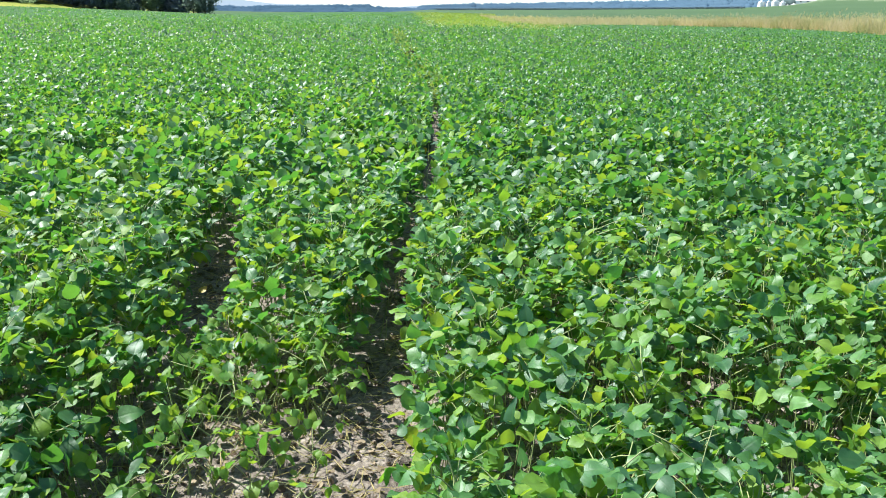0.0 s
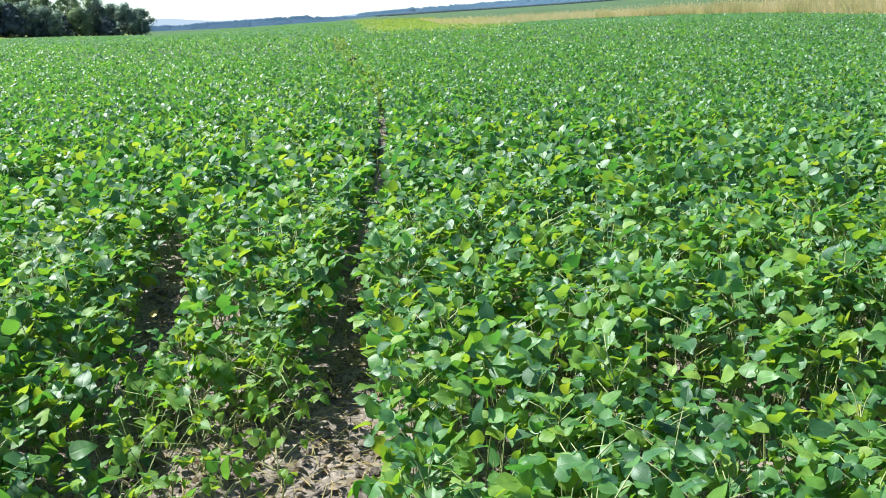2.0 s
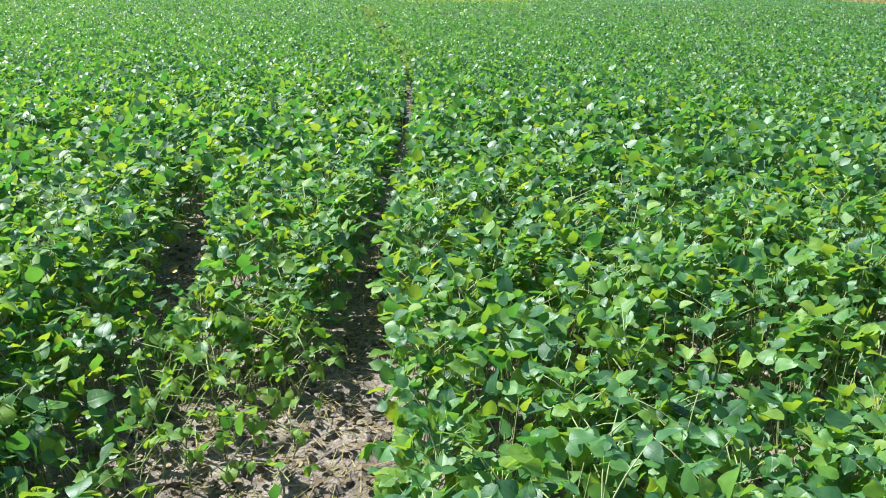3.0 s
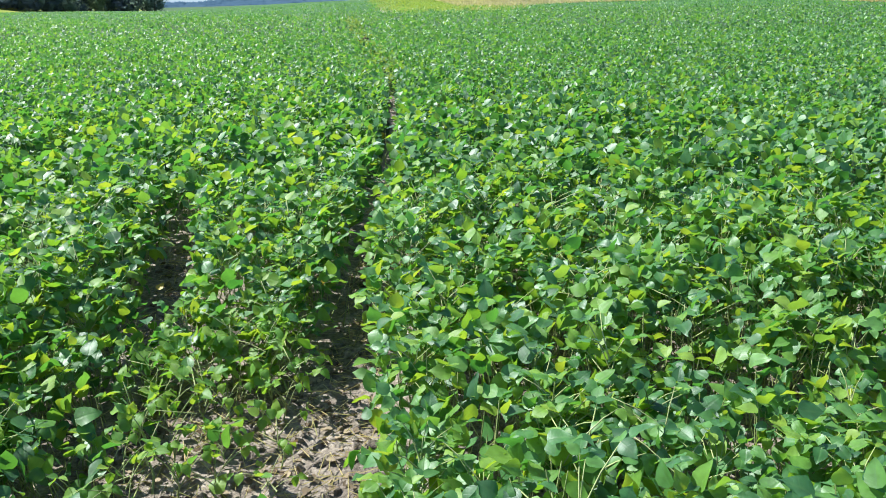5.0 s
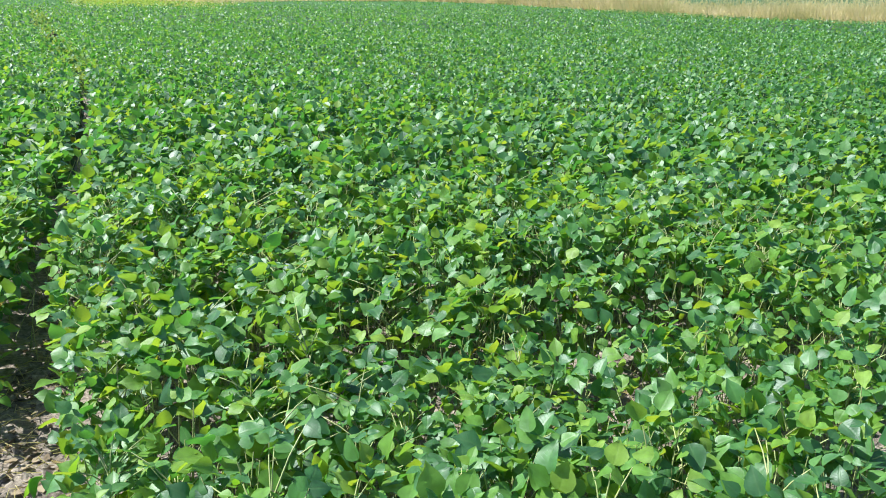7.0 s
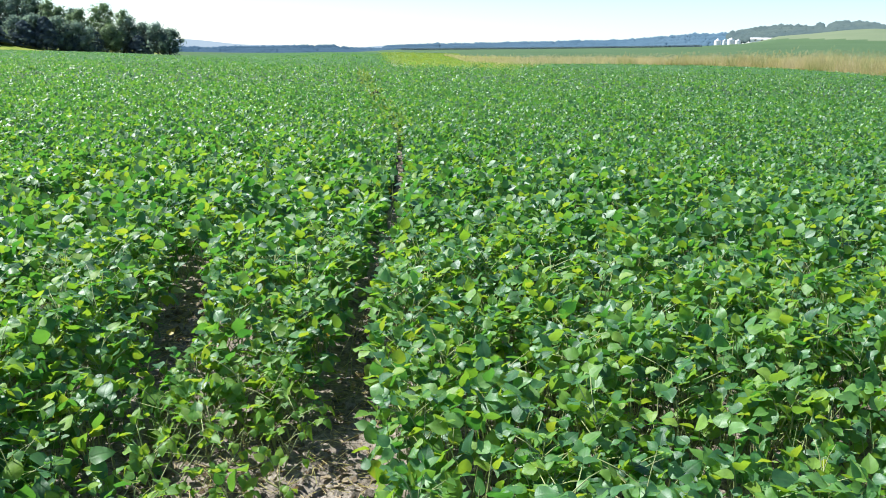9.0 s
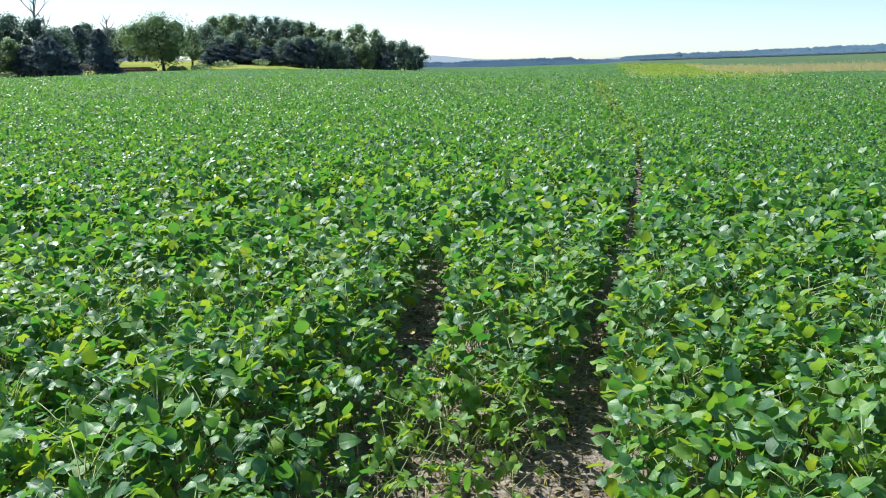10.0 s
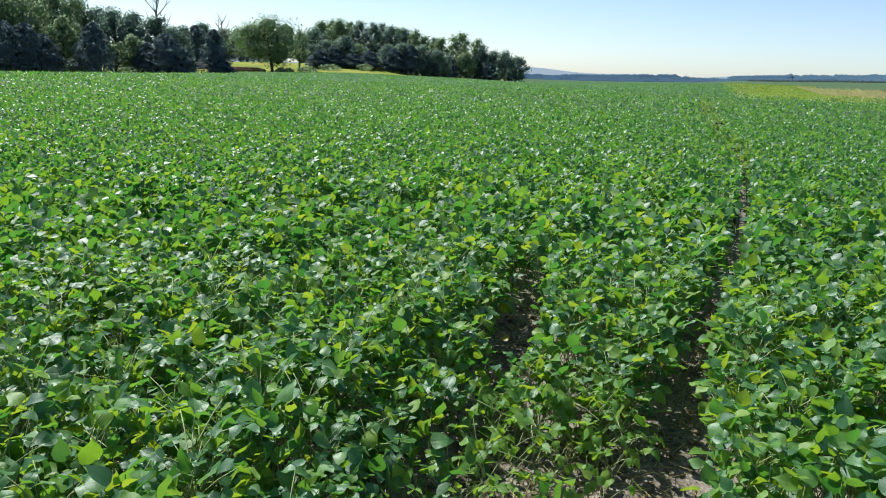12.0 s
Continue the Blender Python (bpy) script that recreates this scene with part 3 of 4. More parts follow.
def facing(d, g, spread=0.7):
    """Turns cards so that they look outward along d, with some scatter."""
    n = len(d)
    return turned(np.arctan2(-d[:, 0], -d[:, 1]) + g.normal(0, spread, n), np.arccos(np.clip(d[:, 2], -1, 1)) + g.normal(0, spread, n), g.normal(0, spread, n))


def place(az, r, dz=0.0):
    a = radians(az)
    x, y = r * math.sin(a), r * math.cos(a)
    return x, y, float(land(x, y)) + dz


def broadleaf(az, r, h, width, label, leaf, seed, low=0.25, cards=5200, card=0.25):
    """A tree of trunk, limbs and a crown of leaf clumps on the limbs."""
    g = np.random.default_rng(seed)
    x, y, z = place(az, r)
    top = new("tree")
    top.location = (x, y, z)
    tagged(top, label, "tree")
    lean = g.normal(0, 0.03, 2) * h
    base = 0.028 * h
    trunk = [(lean[0] * s, lean[1] * s, h * 0.78 * s - 0.1) for s in (0, 0.12, 0.35, 0.6, 0.8, 1.0)]
    pieces = [tube(trunk, [base * 1.3, base, base * 0.8, base * 0.55, base * 0.35, base * 0.12], 8)]
    blobs = []
    limbs = 11
    for k in range(limbs):
        s = low + (0.92 - low) * (k + 0.5) / limbs
        out = width * 0.5 * (math.sin(math.pi * min(1, (s - low) / (1.02 - low) * 0.85 + 0.18)) ** 0.7) * g.uniform(0.55, 0.95)
        ang = k * 2.4 + g.uniform(-0.5, 0.5)
        a = (lean[0] * s, lean[1] * s, h * s * 0.8)
        b = (a[0] + math.cos(ang) * out * 0.55, a[1] + math.sin(ang) * out * 0.55, a[2] + h * 0.06)
        c = (a[0] + math.cos(ang) * out, a[1] + math.sin(ang) * out, min(h * 0.93, a[2] + h * 0.13))
        pieces.append(tube([a, b, c], [base * 0.4, base * 0.25, base * 0.06], 5))
        blobs.append((c, width * g.uniform(0.15, 0.24), g.uniform(0.7, 0.95)))
        blobs.append((b, width * g.uniform(0.15, 0.21), g.uniform(0.7, 0.95)))
    blobs.append(((lean[0], lean[1], h * 0.88), width * 0.17, 0.75))
    blobs.append(((lean[0] + g.normal(0, 0.08) * width, lean[1], h * 0.80), width * 0.22, 0.8))
    part("trunk", mesh_of("trunk", *joined(pieces), BARK), top)
    total = sum(b[1] ** 2 for b in blobs)
    cards = int(cards * min(1.7, max(0.35, (width / 8) ** 2)))
    at, sizes, out = [], [], []
    for c, rad, flat in blobs:
        m = int(cards * rad * rad / total)
        d = g.normal(size=(m, 3))
        d /= np.linalg.norm(d, axis=1)[:, None]
        rr = rad * (0.45 + 0.70 * g.random(m) ** 0.7)
        p = np.array(c) + d * rr[:, None] * np.array([1, 1, flat])
        at.append(p)
        out.append(d)
        sizes.append(card * g.uniform(0.6, 1.3, m))
    at = np.concatenate(at)
    at[:, 2] = np.maximum(0.15, at[:, 2] * h / np.percentile(at[:, 2], 99.5))
    d = np.concatenate(out)
    middle = at - np.array([lean[0] * 0.6, lean[1] * 0.6, h * 0.5])
    high = at[:, 2].max() / max(c[2] + rad * flat for c, rad, flat in blobs)
    cores = [((c[0], c[1], c[2] * high), (rad * 0.5, rad * 0.5, rad * flat * 0.5)) for c, rad, flat in blobs]
    part("crown", leafy("crown", at, unit(0.65 * d + 0.55 * unit(middle)), facing(d, g, 0.5), np.concatenate(sizes), leaf, cores), top)
    return top


def cedar(az, r, h, width, label, seed, cards=2800):
    g = np.random.default_rng(seed)
    x, y, z = place(az, r)
    top = new("cedar_tree")
    top.location = (x, y, z)
    tagged(top, label, "tree")
    part("trunk", mesh_of("trunk", *tube([(0, 0, -0.1), (0, 0, h * 0.5), (0, 0, h * 0.95)], [0.03 * h, 0.02 * h, 0.004 * h], 7), BARK), top)
    s = g.random(cards) ** 0.85 * 0.97 + 0.02
    shell = width * 0.5 * np.minimum(1, 1.2 * (1 - s) ** 0.6 + 0.04) * np.minimum(1, 0.55 + s * 4)
    ang = g.uniform(0, 2 * math.pi, cards)
    tier = h * 0.55
    lump = 1 + 0.22 * np.sin(ang * 3 + s * 17) + 0.12 * np.sin(ang * 7 - s * 31) + 0.25 * np.sin(s * 6.28 * tier + 1.5 * np.sin(ang + seed)) * float(smooth(8, 11, h))
    rad = shell * lump * (0.5 + 0.5 * g.random(cards) ** 0.5)
    at = np.stack([rad * np.cos(ang), rad * np.sin(ang), s * h], 1)
    turn = turned(math.pi / 2 - ang, g.normal(-0.7, 0.4, cards), g.normal(0, 0.5, cards))
    lobe = 0.6 * np.cos(ang * 3 + s * 17)
    out = unit(np.stack([np.cos(ang) - lobe * np.sin(ang), np.sin(ang) + lobe * np.cos(ang), 0.35 + 0.5 * np.sin(s * 40)], 1))
    part("crown", leafy("crown", at, out, turn, 0.28 * g.uniform(0.6, 1.25, cards), HAZED_CEDAR_LEAF, [((0, 0, h * 0.34), (width * 0.24, width * 0.24, h * 0.28)), ((0, 0, h * 0.6), (width * 0.15, width * 0.15, h * 0.26))]), top)
    return top


def dead_tree(az, r, h, label, seed):
    g = np.random.default_rng(seed)
    x, y, z = place(az, r)
    top = new("dead_tree")
    top.location = (x, y, z)
    tagged(top, label, "tree")
    part("trunk", mesh_of("trunk", *tube([(0, 0, -0.1), (0.1, 0, h * 0.4), (-0.1, 0.1, h * 0.75), (0.15, 0, h)], [0.25, 0.19, 0.12, 0.03], 7), DEAD_WOOD), top)
    for k in range(13):
        s = 0.45 + 0.5 * k / 13
        ang, out = k * 2.3 + g.uniform(-0.6, 0.6), h * g.uniform(0.10, 0.2)
        a = Vector((0, 0, h * s))
        b = a + Vector((math.cos(ang) * out * 0.6, math.sin(ang) * out * 0.6, out * 0.7))
        c = b + Vector((math.cos(ang + 0.4) * out * 0.4, math.sin(ang + 0.4) * out * 0.4, out * 0.9))
        d = b + Vector((math.cos(ang - 0.7) * out * 0.5, math.sin(ang - 0.7) * out * 0.5, out * 0.5))
        part("branch", mesh_of("branch", *joined([tube([a, b, c], [0.09, 0.06, 0.02], 5), tube([b, d], [0.05, 0.015], 5)]), DEAD_WOOD), top)


TREES = [
    # az, distance, height, width, leaf, low, look
    (-56, 118, 12.9, 11, "d", 0.1, "tall dark broadleaf tree at the wood's edge"),
    (-53.6, 116, 12.1, 9, "d", 0.08, "tall dark broadleaf tree at the wood's edge"),
    (-51.3, 111, 9.0, 5.5, "p", 0.04, "slender green tree clothed in leaves to the ground"),
    (-49.9, 114, 9.3, 7.5, "p", 0.06, "round-crowned green tree at the wood's edge"),
    (-48.3, 117, 10.9, 8.5, "p", 0.06, "broad green tree with a sunlit crown"),
    (-46.8, 120, 10.8, 7.5, "p", 0.08, "broad green tree with a sunlit crown"),
    (-44.7, 125, 12.0, 8, "p", 0.15, "tall green broadleaf tree with an uneven crown"),
    (-43.4, 130, 10.7, 7, "d", 0.15, "dark broadleaf tree inside the wood"),
    (-44.5, 117, 7.3, 4.6, "p", 0.34, "small green tree with a bare trunk"),
    (-42.3, 132, 9.5, 6, "d", 0.12, "grey-green broadleaf tree inside the wood"),
    (-41.3, 126, 9.1, 6, "d", 0.14, "slender dark tree above the lawn"),
    (-40.0, 128, 8.7, 6, "d", 0.1, "dark broadleaf tree above the lawn"),
    (-40.3, 120, 5.3, 3.8, "p", 0.08, "small yellow-green tree beside dark cedars"),
    (-38.8, 127, 8.2, 6.5, "d", 0.06, "dark broadleaf tree below a dead one"),
    (-37.7, 125, 6.7, 5.5, "d", 0.04, "dark bushy tree at the lawn's edge"),
    (-36.9, 180, 7.7, 8, "d", 0.08, "grey-green tree standing far back"),
    (-35.7, 186, 8.2, 8, "d", 0.08, "grey-green tree standing far back"),
    (-34.5, 182, 6.8, 7.5, "d", 0.08, "grey-green tree standing far back"),
    (-33.4, 180, 7.1, 7, "d", 0.08, "grey-green tree standing far back"),
    (-32.2, 186, 6.3, 7, "d", 0.08, "grey-green tree standing far back"),
    (-51.7, 124, 14.4, 8, "d", 0.08, "tall dark broadleaf tree inside the wood"),
    (-50.6, 130, 14.3, 7, "d", 0.08, "tall dark broadleaf tree inside the wood"),
    (-49.2, 133, 13.4, 8, "d", 0.08, "tall dark broadleaf tree inside the wood"),
    (-47.4, 134, 13.3, 7.5, "d", 0.08, "tall dark broadleaf tree inside the wood"),
    (-46.0, 135, 13.2, 7, "d", 0.08, "tall dark broadleaf tree inside the wood"),
    (-31.3, 150, 9.9, 11.5, "p", 0.24, "large spreading pale green tree on the lawn"),
    (-29.5, 156, 7.2, 3.2, "p", 0.2, "slim pale tree beside a large one"),
    (-29.3, 176, 5.2, 6, "d", 0.05, "dark broadleaf tree in a dense wood"),
    (-28.4, 168, 6.9, 5.9, "d", 0.05, "upright broadleaf tree in a dense wood"),
    (-27.9, 174, 8.5, 6.0, "p", 0.05, "upright broadleaf tree in a dense wood"),
    (-27.3, 174, 8.8, 6.0, "p", 0.05, "upright broadleaf tree in a dense wood"),
    (-26.8, 168, 8.7, 6.1, "p", 0.05, "upright broadleaf tree in a dense wood"),
    (-26.1, 174, 8.6, 5.1, "p", 0.05, "upright broadleaf tree in a dense wood"),
    (-25.3, 174, 8.9, 4.8, "d", 0.05, "upright broadleaf tree in a dense wood"),
    (-24.6, 171, 8.5, 5.0, "d", 0.05, "upright broadleaf tree in a dense wood"),
    (-23.9, 174, 8.9, 4.6, "d", 0.05, "upright broadleaf tree in a dense wood"),
    (-23.2, 171, 8.6, 5.3, "d", 0.05, "upright broadleaf tree in a dense wood"),
    (-22.6, 174, 8.8, 5.1, "p", 0.05, "upright broadleaf tree in a dense wood"),
    (-22.1, 174, 9.1, 5.5, "d", 0.05, "upright broadleaf tree in a dense wood"),
    (-21.4, 171, 9.1, 4.7, "p", 0.05, "upright broadleaf tree in a dense wood"),
    (-20.8, 171, 8.3, 5.2, "p", 0.05, "upright broadleaf tree in a dense wood"),
    (-20.2, 174, 8.3, 4.8, "d", 0.05, "upright broadleaf tree in a dense wood"),
    (-19.6, 171, 8.2, 4.8, "p", 0.05, "upright broadleaf tree in a dense wood"),
    (-28.6, 164, 3.9, 5, "d", 0.03, "low dark tree before the wood"),
    (-27.6, 164, 4.7, 5, "d", 0.03, "low dark tree before the wood"),
    (-26.4, 164, 5.5, 5.5, "d", 0.03, "low dark tree before the wood"),
    (-25.4, 164, 4.0, 5, "p", 0.03, "low yellow-green tree before the wood"),
    (-24.2, 164, 1.8, 4.2, "p", 0.03, "low yellow-green tree before the wood"),
    (-23.4, 164, 4.8, 5, "d", 0.03, "low dark tree before the wood"),
    (-22.4, 164, 5.7, 5, "d", 0.03, "low dark tree before the wood"),
    (-21.0, 164, 6.1, 5, "d", 0.03, "low dark tree before the wood"),
    (-19.8, 164, 5.5, 5, "d", 0.03, "low dark tree before the wood"),
    (-18.3, 171, 9.4, 5.5, "p", 0.2, "open-crowned tree rising over the wood's end"),
    (-17.3, 172, 8.5, 4.6, "p", 0.2, "open-crowned tree rising over the wood's end"),
    (-18.0, 167, 5.4, 4.5, "p", 0.06, "pale green tree at the wood's end"),
    (-16.9, 171, 6.9, 5, "d", 0.05, "dark rounded tree at the wood's end"),
    (-16.0, 172, 6.3, 5, "d", 0.05, "dark rounded tree at the wood's end"),
    (-15.2, 170, 6.2, 6, "d", 0.1, "dark rounded tree standing last in the wood"),
    (-14.5, 169, 5.3, 4.4, "d", 0.1, "dark rounded tree standing last in the wood"),
]
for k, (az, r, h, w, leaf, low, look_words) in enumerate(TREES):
    broadleaf(az, r, h, w * 1.1, look_words, HAZED_TREE_LEAF if leaf == "d" else PALE_TREE_LEAF, 100 + k, low)
CEDARS = [
    (-52.3, 122, 13.3, 7), (-50.3, 134, 13.1, 10), (-48.6, 136, 14.2, 9.5), (-47.2, 137, 13.6, 9), (-45.3, 136, 14.1, 9), (-50.6, 109, 5.5, 6), 
    (-49.2, 110, 5.9, 6.5), (-47.8, 110, 6.3, 7), (-46.5, 111, 6.1, 6), (-45.5, 112, 4.9, 4.5), (-42.6, 113, 6.5, 4.8), (-38.2, 118, 5.6, 6), (-37.2, 119, 3.7, 4), 
    (-39.4, 119, 4.3, 4), (-35.15, 122, 6.5, 4.2), (-34.7, 121.5, 2.4, 3.4), (-33.0, 176, 7.1, 5), (-36.3, 178, 7.7, 5), (-28.1, 160, 3.2, 4.8), (-27.2, 162, 3.7, 5), 
    (-25.9, 161, 2.6, 4.8), (-24.7, 161, 3.3, 4.6), (-23.0, 162, 4.3, 4.8), (-21.8, 163, 5.7, 5), (-20.4, 165, 4.8, 4.6), (-19.2, 167, 4.7, 4.6), (-16.4, 168, 3.7, 4)
]
for k, (az, r, h, w) in enumerate(CEDARS):
    cedar(az, r, h, w, "tall dark conifer rising behind the wood's edge" if h > 9.5 else "dark dense cedar standing on the grass", 300 + k)
dead_tree(-38.7, 127, 12.0, "bare grey dead tree above the wood", 5)
dead_tree(-34.6, 178, 8.7, "bare grey dead tree above the wood", 6)


def shrub(az, r, h, w, seed):
    g = np.random.default_rng(seed)
    m = 420
    top = new("shrub")
    top.location = place(az, r)
    tagged(top, "low rounded green shrub on the mown grass", "shrub")
    stems = [tube([(0, 0, 0), (math.cos(k) * w * 0.2, math.sin(k) * w * 0.2, h * 0.7)], [0.05, 0.015], 5) for k in range(5)]
    part("stems", mesh_of("stems", *joined(stems), BARK), top)
    d = g.normal(size=(m, 3))
    d /= np.linalg.norm(d, axis=1)[:, None]
    at = d * (0.6 + 0.4 * g.random(m))[:, None] * np.array([w / 2, w / 2, h / 2]) + np.array([0, 0, h / 2])
    part("crown", leafy("crown", at, d, facing(d, g, 0.5), 0.3 * g.uniform(0.6, 1.2, m), PALE_TREE_LEAF), top)


for k, (az, r, h, w) in enumerate([(-30.5, 148, 1.2, 3.5), (-29.0, 150, 1.5, 4), (-27.4, 156, 1.3, 4.5), (-32.3, 148, 1.0, 3), (-43.7, 114, 1.2, 4), (-45.2, 113, 1.4, 4), (-40.6, 117, 1.1, 3), (-25.0, 158, 1.2, 3.5)]):
    shrub(az, r, h, w, 500 + k)


def undergrowth(name, spans, label, seed):
    """Bushes and saplings that close the wood's foot."""
    gg = np.random.default_rng(seed)
    at, size, out = [], [], []
    for a0, a1, r0, depth, h, step in spans:
        for az in np.arange(a0, a1, step):
            top = h * gg.uniform(0.6, 1.15)
            x, y, z = place(az + gg.uniform(-0.2, 0.2), r0 + depth * gg.random())
            m = int(90 * top / 3)
            d = gg.normal(size=(m, 3))
            d /= np.linalg.norm(d, axis=1)[:, None]
            at.append(np.array([x, y, z + top * 0.5]) + d * (0.55 + 0.45 * gg.random((m, 1))) * np.array([1.5, 1.5, top * 0.55]))
            size.append(gg.uniform(0.3, 0.7, m))
            out.append(d)
    at, size = np.concatenate(at), np.concatenate(size)
    out = np.concatenate(out)
    tagged(new(name, leafy(name, at, out, facing(out, gg, 0.5), size * 0.8, HAZED_TREE_LEAF)), label, "undergrowth", kind="stuff")


undergrowth("undergrowth", [(-28.8, -14.2, 167, 8, 4.0, 0.28), (-28, -19, 172, 6, 6.5, 0.35), (-57, -45.4, 116, 10, 4.0, 0.45), (-41.5, -36.8, 124, 8, 3.6, 0.45), (-37.5, -29, 188, 14, 5.5, 0.4),
                            (-57, -43.5, 140, 12, 7.0, 0.5), (-58, -44.5, 146, 14, 11.0, 0.45), (-44.5, -39.5, 148, 14, 6.5, 0.45)], "dark bushes filling the foot of the wood", 77)


def far_wood(label, at_az, crest, foot, r, rows, crown, material, seed):
    """A wood far across the plain: rows of tree crowns, one behind another, up to its crest."""
    g = np.random.default_rng(seed)
    vs, fs, ns, base = [], [], [], 0
    for k in range(rows):
        step = crown * 0.6 / r
        az = np.arange(radians(at_az[0]), radians(at_az[-1]), step)
        az = az + g.normal(0, step * 0.3, len(az))
        high = np.interp(np.degrees(az), at_az, crest)
        low = np.interp(np.degrees(az), at_az, foot)
        tip = low + (high - low) * (1 if rows == 1 else 0.3 + 0.7 * k / (rows - 1))
        rr = r + k * crown * 1.5 + g.uniform(-0.3, 0.3, len(az)) * crown
        top = 1.6 + rr * np.tan(np.radians(tip)) + g.normal(0, 0.14, len(az)) * crown
        bottom = top - crown * 1.7
        at = np.stack([rr * np.sin(az), rr * np.cos(az), (top + bottom) / 2], 1)
        wide = crown * g.uniform(0.7, 1.15, len(az))
        size = np.stack([wide, wide, (top - bottom) / 2], 1)
        turn = turned(g.uniform(0, 6.28, len(az)), np.zeros(len(az)), np.zeros(len(az)))
        for b, ball in enumerate(BALLS):
            pick = np.arange(len(az)) % len(BALLS) == b
            v, f = scatter(ball, at[pick], turn[pick], size[pick])
            vs.append(v)
            fs.append(f + base)
            ns.append(scatter(ball, at[pick] * 0, turn[pick], np.ones(pick.sum()))[0])
            base += len(v)
    me = tri_mesh("far_woods", np.concatenate(vs), np.concatenate(fs), material)
    soft = np.concatenate(ns)
    toward = unit(np.concatenate(vs) * np.array([-1, -1, 0]))
    # Normals bent up and towards the eye flatten the shading, as haze would.
    me.normals_split_custom_set_from_vertices(unit(0.16 * soft + 0.6 * toward + np.array([0, 0, 0.5])).tolist())
    tagged(new("far_woods", me), label, "woods", kind="stuff")


far_wood("low wood tinted blue by haze along the plain's rim", [-32, -14, -12, -7, -3.6, -3.3, -0.4, 0, 3.5, 7, 10], [-0.1, -0.12, -0.12, 0.08, 0.18, 0.05, 0.05, 0.25, 0.42, 0.56, 0.68],
         [-0.75, -0.75, -0.7, -0.6, -0.55, -0.6, -0.6, -0.5, -0.3, -0.1, 0.1], 1400, 4, 5, HAZE_TINTED_WOOD, 1)
far_wood("wood tinted blue by haze behind the farm's field", [10, 16.4, 19.1, 20.3, 22.2, 23.2], [0.68, 0.95, 1.22, 1.34, 1.45, 1.50], [0.1, 0.4, 0.5, 0.5, 0.6, 0.7], 1150, 4, 4.5, HAZE_TINTED_WOOD, 2)
far_wood("green wood rising behind the grain bins", [23.0, 24.1, 24.9, 26.0, 28.0, 28.3, 28.5, 28.6], [1.55, 1.72, 1.88, 2.02, 1.98, 2.12, 2.12, 1.9], [0.9, 1.0, 1.05, 1.15, 1.35, 1.4, 1.4, 1.4], 990, 5, 4, HAZED_FAR_WOOD, 3)
far_wood("dense dark wood on the hilltop", [28.8, 29.1, 30.4, 31.3, 32.1, 32.6], [2.0, 2.22, 2.27, 2.2, 2.05, 1.85], [1.55, 1.6, 1.65, 1.7, 1.65, 1.6], 960, 4, 3.8, HAZED_FAR_WOOD, 4)
far_wood("small wood on the hill's flank", [32.9, 33.9, 34.4], [1.85, 1.9, 1.7], [1.5, 1.45, 1.4], 970, 3, 3.5, HAZED_FAR_WOOD, 5)
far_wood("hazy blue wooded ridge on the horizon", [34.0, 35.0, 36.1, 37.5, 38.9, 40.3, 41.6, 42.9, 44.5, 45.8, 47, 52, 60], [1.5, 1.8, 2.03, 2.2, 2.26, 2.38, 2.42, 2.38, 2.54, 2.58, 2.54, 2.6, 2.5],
         [1.35, 1.35, 1.4, 1.45, 1.5, 1.5, 1.5, 1.5, 1.5, 1.5, 1.5, 1.5, 1.5], 2300, 5, 12, HAZE_TINTED_WOOD, 6)


def far_hedge():
    """The dark line of a low hedge along the next field."""
    n = 9000
    az = rng.uniform(1.0, 21.3, n)
    r = 585 + 12 * rng.random(n)
    x, y = r * np.sin(np.radians(az)), r * np.cos(np.radians(az))
    at = np.stack([x, y, land(x, y) + 0.9 * rng.random(n)], 1)
    v, f = scatter(CARD, at, turned(rng.uniform(0, 6.28, n), rng.normal(0, 0.7, n), rng.normal(0, 0.6, n)), rng.uniform(0.7, 1.3, n))
    tagged(new("far_hedge", tri_mesh("far_hedge", v, f, HAZED_CEDAR_LEAF, False)), "low dark hedge line at the next field's end", "hedge", kind="stuff")


far_hedge()


def distant_hills():
    az = np.radians(np.linspace(-75, 75, 200))
    m, n, l, p = make("haze_glow_hills")
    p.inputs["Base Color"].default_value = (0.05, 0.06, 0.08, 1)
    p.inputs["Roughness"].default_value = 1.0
    # A faint blue emission paints the haze over the hills.
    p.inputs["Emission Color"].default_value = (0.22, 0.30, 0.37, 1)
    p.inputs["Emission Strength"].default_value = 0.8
    verts, faces = [], []
    for k, a in enumerate(az):
        d = math.degrees(a)
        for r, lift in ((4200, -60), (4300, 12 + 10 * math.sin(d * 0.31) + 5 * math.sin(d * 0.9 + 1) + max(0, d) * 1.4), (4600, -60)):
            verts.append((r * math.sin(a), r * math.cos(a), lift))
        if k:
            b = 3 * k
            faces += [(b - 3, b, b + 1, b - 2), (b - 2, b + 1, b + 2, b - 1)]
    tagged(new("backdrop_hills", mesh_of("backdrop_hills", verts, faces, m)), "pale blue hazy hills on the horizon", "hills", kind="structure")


distant_hills()


# ---- farm buildings ----
def lathe(profile, sides=24):
    v, f = [], []
    for r, z in profile:
        v += [(r * math.cos(2 * math.pi * s / sides), r * math.sin(2 * math.pi * s / sides), z) for s in range(sides)]
    for k in range(len(profile) - 1):
        for s in range(sides):
            a, b = k * sides + s, k * sides + (s + 1) % sides
            f.append((a, b, b + sides, a + sides))
    f.append(tuple(range((len(profile) - 1) * sides, len(profile) * sides)))
    return v, f


